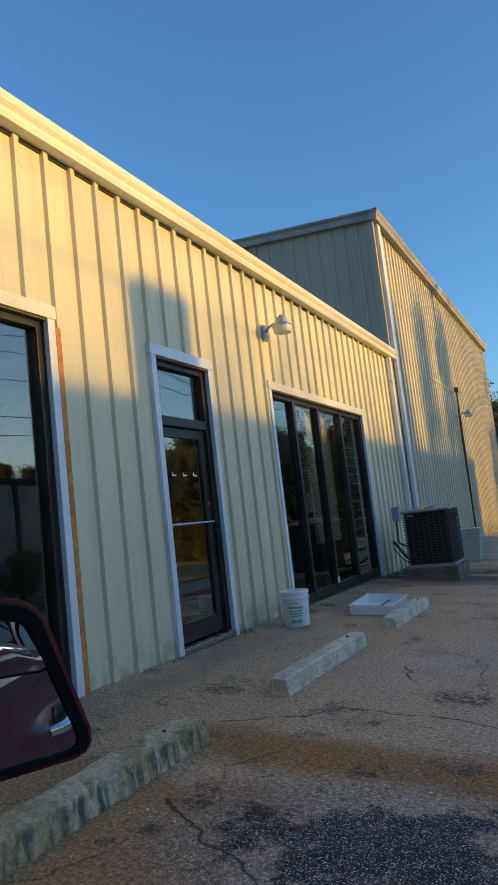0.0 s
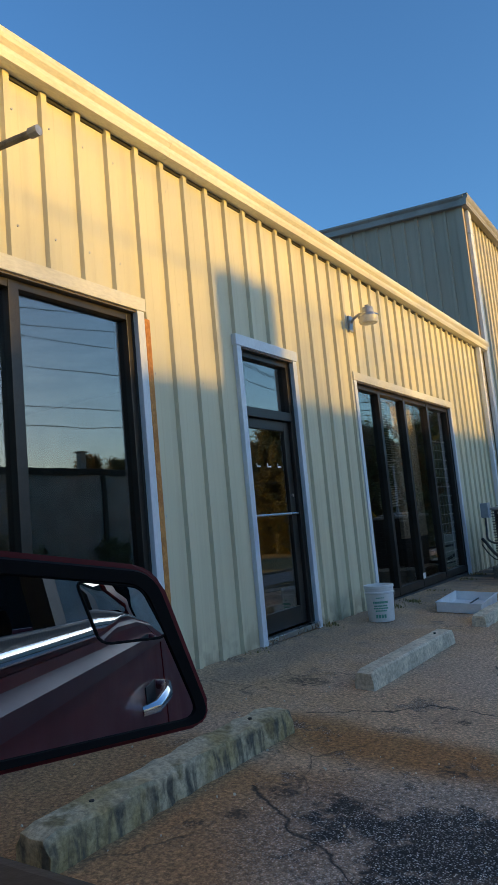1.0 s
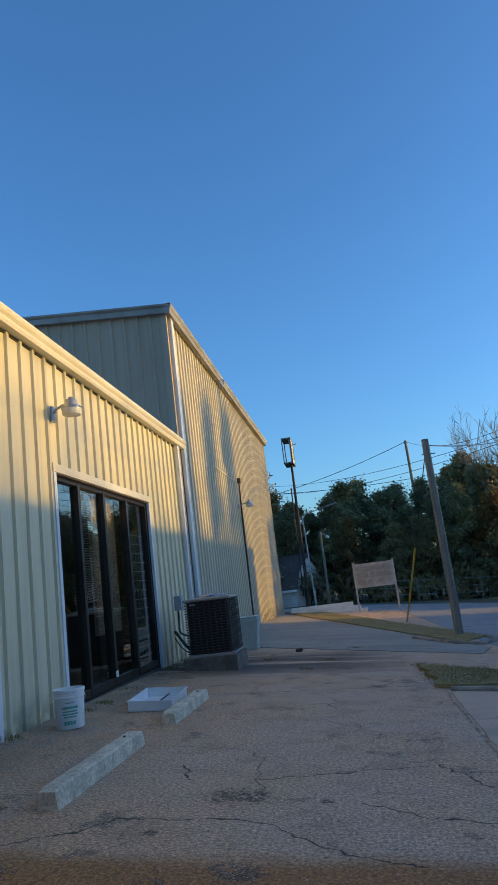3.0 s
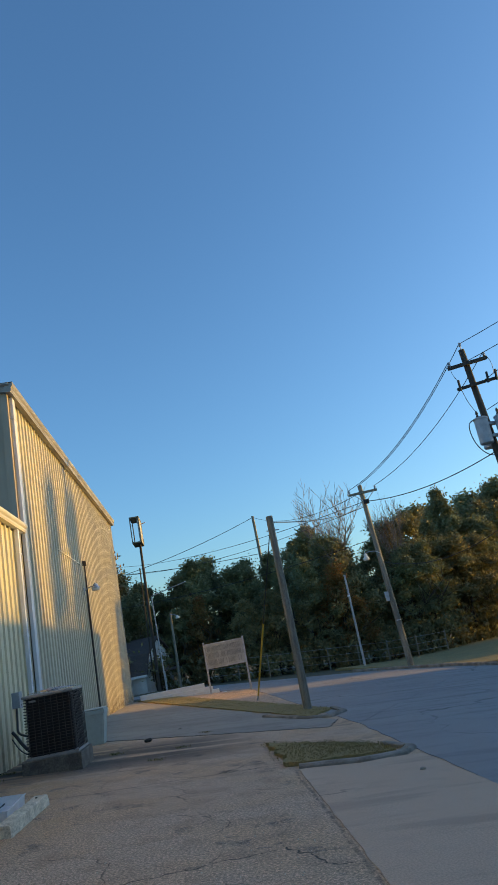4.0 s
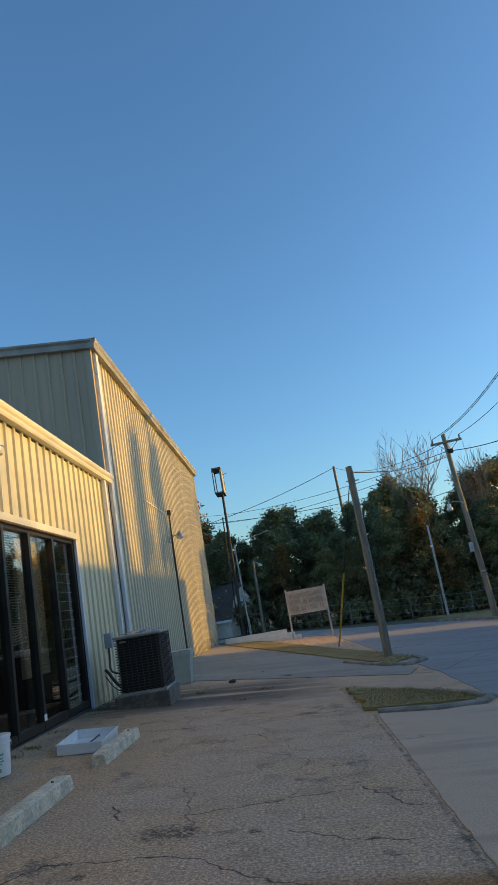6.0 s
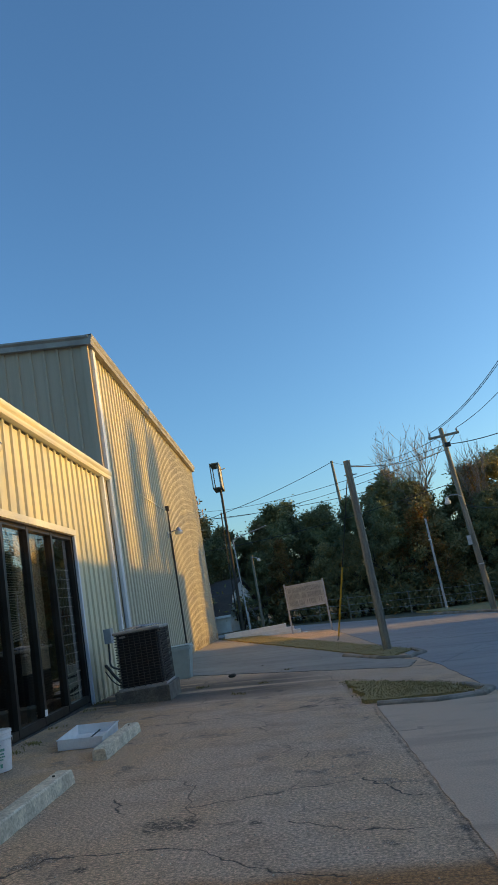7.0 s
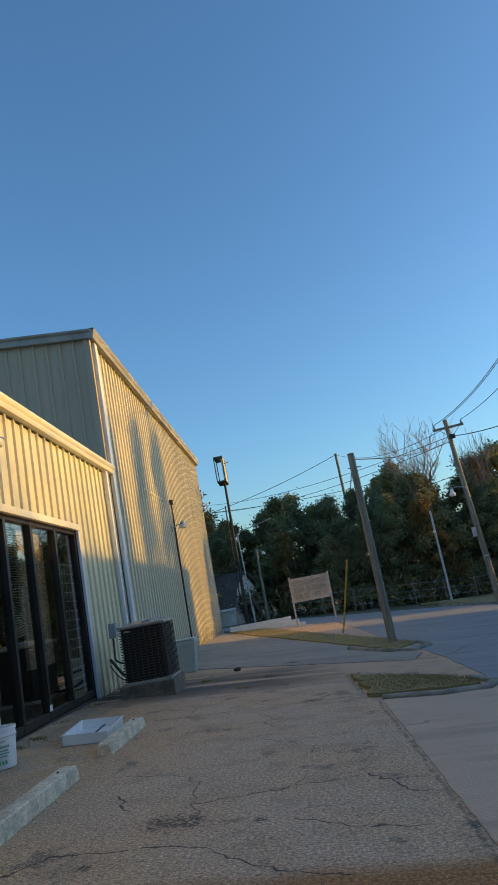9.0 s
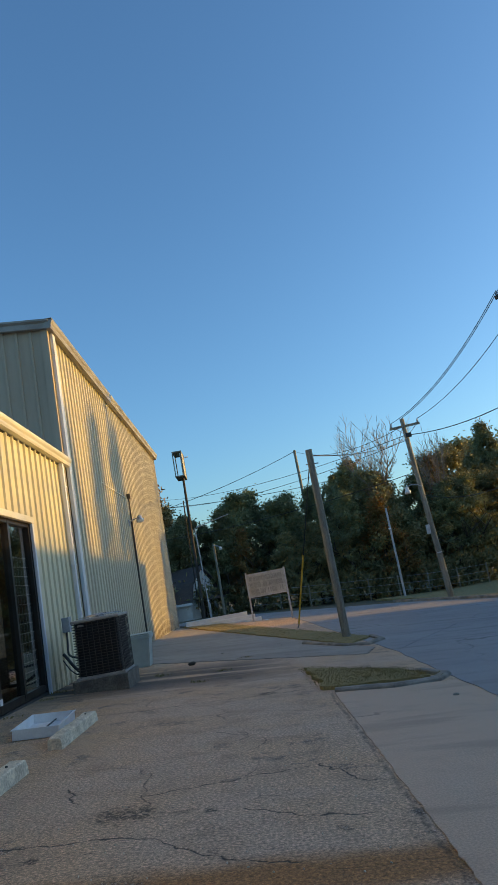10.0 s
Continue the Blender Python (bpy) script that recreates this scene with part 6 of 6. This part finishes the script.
        part("seat_back", box((0.50, y - 0.27, 0.30), (0.68, y + 0.27, 1.02), 0.06), CABIN, c)
    for x in (-1.60, 1.86):
        for y, s in ((ys - 0.03, -1), (yl + 0.03, 1)):
            z0 = ground_z(x, y)
            ring = [(0.20, 0.02), (0.32, 0.0), (0.345, 0.03), (0.345, 0.19), (0.32, 0.22), (0.20, 0.20)]
            bm = lathe((0, 0, 0), [(r, h) for r, h in ring], 28)
            bmesh.ops.transform(bm, matrix=pose(x, y, z0 + 0.345, 90 if s < 0 else -90, 0, 0) @ Matrix.Diagonal((1, 1, 1, 1)), verts=bm.verts)
            wheel = smooth(part("wheel", bm, TYRE, c, "black tyre"))
            bm = lathe((0, 0, 0), [(0.20, 0.10), (0.20, 0.02), (0.17, 0.03), (0.06, 0.05), (0.05, 0.03), (0.01, 0.03)], 20)
            bmesh.ops.transform(bm, matrix=pose(x, y, z0 + 0.345, 90 if s < 0 else -90, 0, 0), verts=bm.verts)
            part("rim", bm, GALV, wheel, "grey alloy rim")

    # door mirror: u runs outboard along the glass, v up it, n out of it
    n = Vector((0.88, -0.47, 0.05)).normalized()
    u = Vector((0.0, 0.0, 1.0)).cross(n).normalized()
    v = n.cross(u)
    o = Vector((-0.665, -2.22, 0.90)) - u * 0.20

    def plate(outline, d0, d1, name, material, label="", bevel=0.0):
        bm = prism([o + u * a + v * b + n * d0 for a, b in outline], n * (d1 - d0))
        if bevel:
            bmesh.ops.bevel(bm, geom=bm.edges[:], offset=bevel, segments=3, affect="EDGES")
        return smooth(part(name, bm, material, c, label), 35)

    def rounded(pts, r, k=5):
        out = []
        for i, p in enumerate(pts):
            p, a, b = Vector(p), Vector(pts[i - 1]), Vector(pts[(i + 1) % len(pts)])
            s, e = p + (a - p).normalized() * r, p + (b - p).normalized() * r
            out += [tuple(s.lerp(p, t).lerp(p.lerp(e, t), t)) for t in [j / k for j in range(k + 1)]]
        return out

    rim_line = rounded([(-0.02, -0.034), (-0.02, 0.155), (0.219, 0.105), (0.261, -0.034)], 0.022)
    glass_line = rounded([(-0.008, -0.022), (-0.008, 0.132), (0.203, 0.090), (0.243, -0.024)], 0.016)
    plate(rim_line, -0.07, -0.004, "mirror_housing", PAINT, "maroon mirror housing", 0.003)
    # bezel: a black lip that rises from the housing's edge and falls to the glass
    lip = bmesh.new()
    loops = []
    for line, d in ((rounded([(-0.0165, -0.0305), (-0.0165, 0.149), (0.2155, 0.102), (0.2565, -0.0315)], 0.021), -0.005), (rounded([(-0.015, -0.029), (-0.015, 0.146), (0.2135, 0.100), (0.2540, -0.0295)], 0.020), 0.004), (rounded([(-0.009, -0.023), (-0.009, 0.134), (0.2045, 0.0915), (0.2445, -0.0245)], 0.016), 0.003), (glass_line, -0.003)):
        loops.append([lip.verts.new(o + u * a + v * b + n * d) for a, b in line])
    for r, q in zip(loops, loops[1:]):
        for j in range(len(r)):
            k = (j + 1) % len(r)
            lip.faces.new((r[j], r[k], q[k], q[j]))
    smooth(part("mirror_bezel", lip, BEZEL, c, "black mirror bezel"))
    plate(glass_line, -0.006, 0.0, "mirror_glass", MIRROR, "silvered mirror glass")
    # small wide-angle mirror in the outer upper corner, curved like a shallow dome
    spot = bmesh.new()
    edge = rounded([(0.164, 0.048), (0.147, 0.1015), (0.2015, 0.0895), (0.2215, 0.045)], 0.009, 4)
    mid = (0.184, 0.071)
    rings = []
    for f in (1.0, 0.75, 0.5, 0.25):
        rings.append([spot.verts.new(o + u * (mid[0] + (a - mid[0]) * f) + v * (mid[1] + (b - mid[1]) * f) + n * (0.0015 + 0.0007 * (1 - f * f))) for a, b in edge])
    for r, s in zip(rings, rings[1:]):
        for j in range(len(r)):
            k = (j + 1) % len(r)
            spot.faces.new((r[j], r[k], s[k], s[j]))
    tip = spot.verts.new(o + u * mid[0] + v * mid[1] + n * 0.0022)
    for j in range(len(rings[-1])):
        spot.faces.new((rings[-1][j], rings[-1][(j + 1) % len(rings[-1])], tip))
    sp = part("spot_mirror", spot, MIRROR, c, "small curved wide-angle mirror")
    for q in sp.data.polygons:
        q.use_smooth = True
    pts = [o + u * a + v * b + n * 0.001 for a, b in edge]
    part("spot_rim", tube(pts + pts[:1], 0.0013, 6), BEZEL, c)
    part("mirror_arm", box((-0.07, -0.10, -0.035), (0.03, 0.10, 0.035), 0.02, turn=pose(-0.83, -2.47, 0.91, 0, 0, 15)), PAINT, c)
    part("mirror_sail", prism([(-0.97, ys - 0.02, 0.92), (-0.70, ys - 0.02, 0.92), (-0.90, ys - 0.05, 1.10)], (0, -0.02, 0)), RUBBER, c)


car()
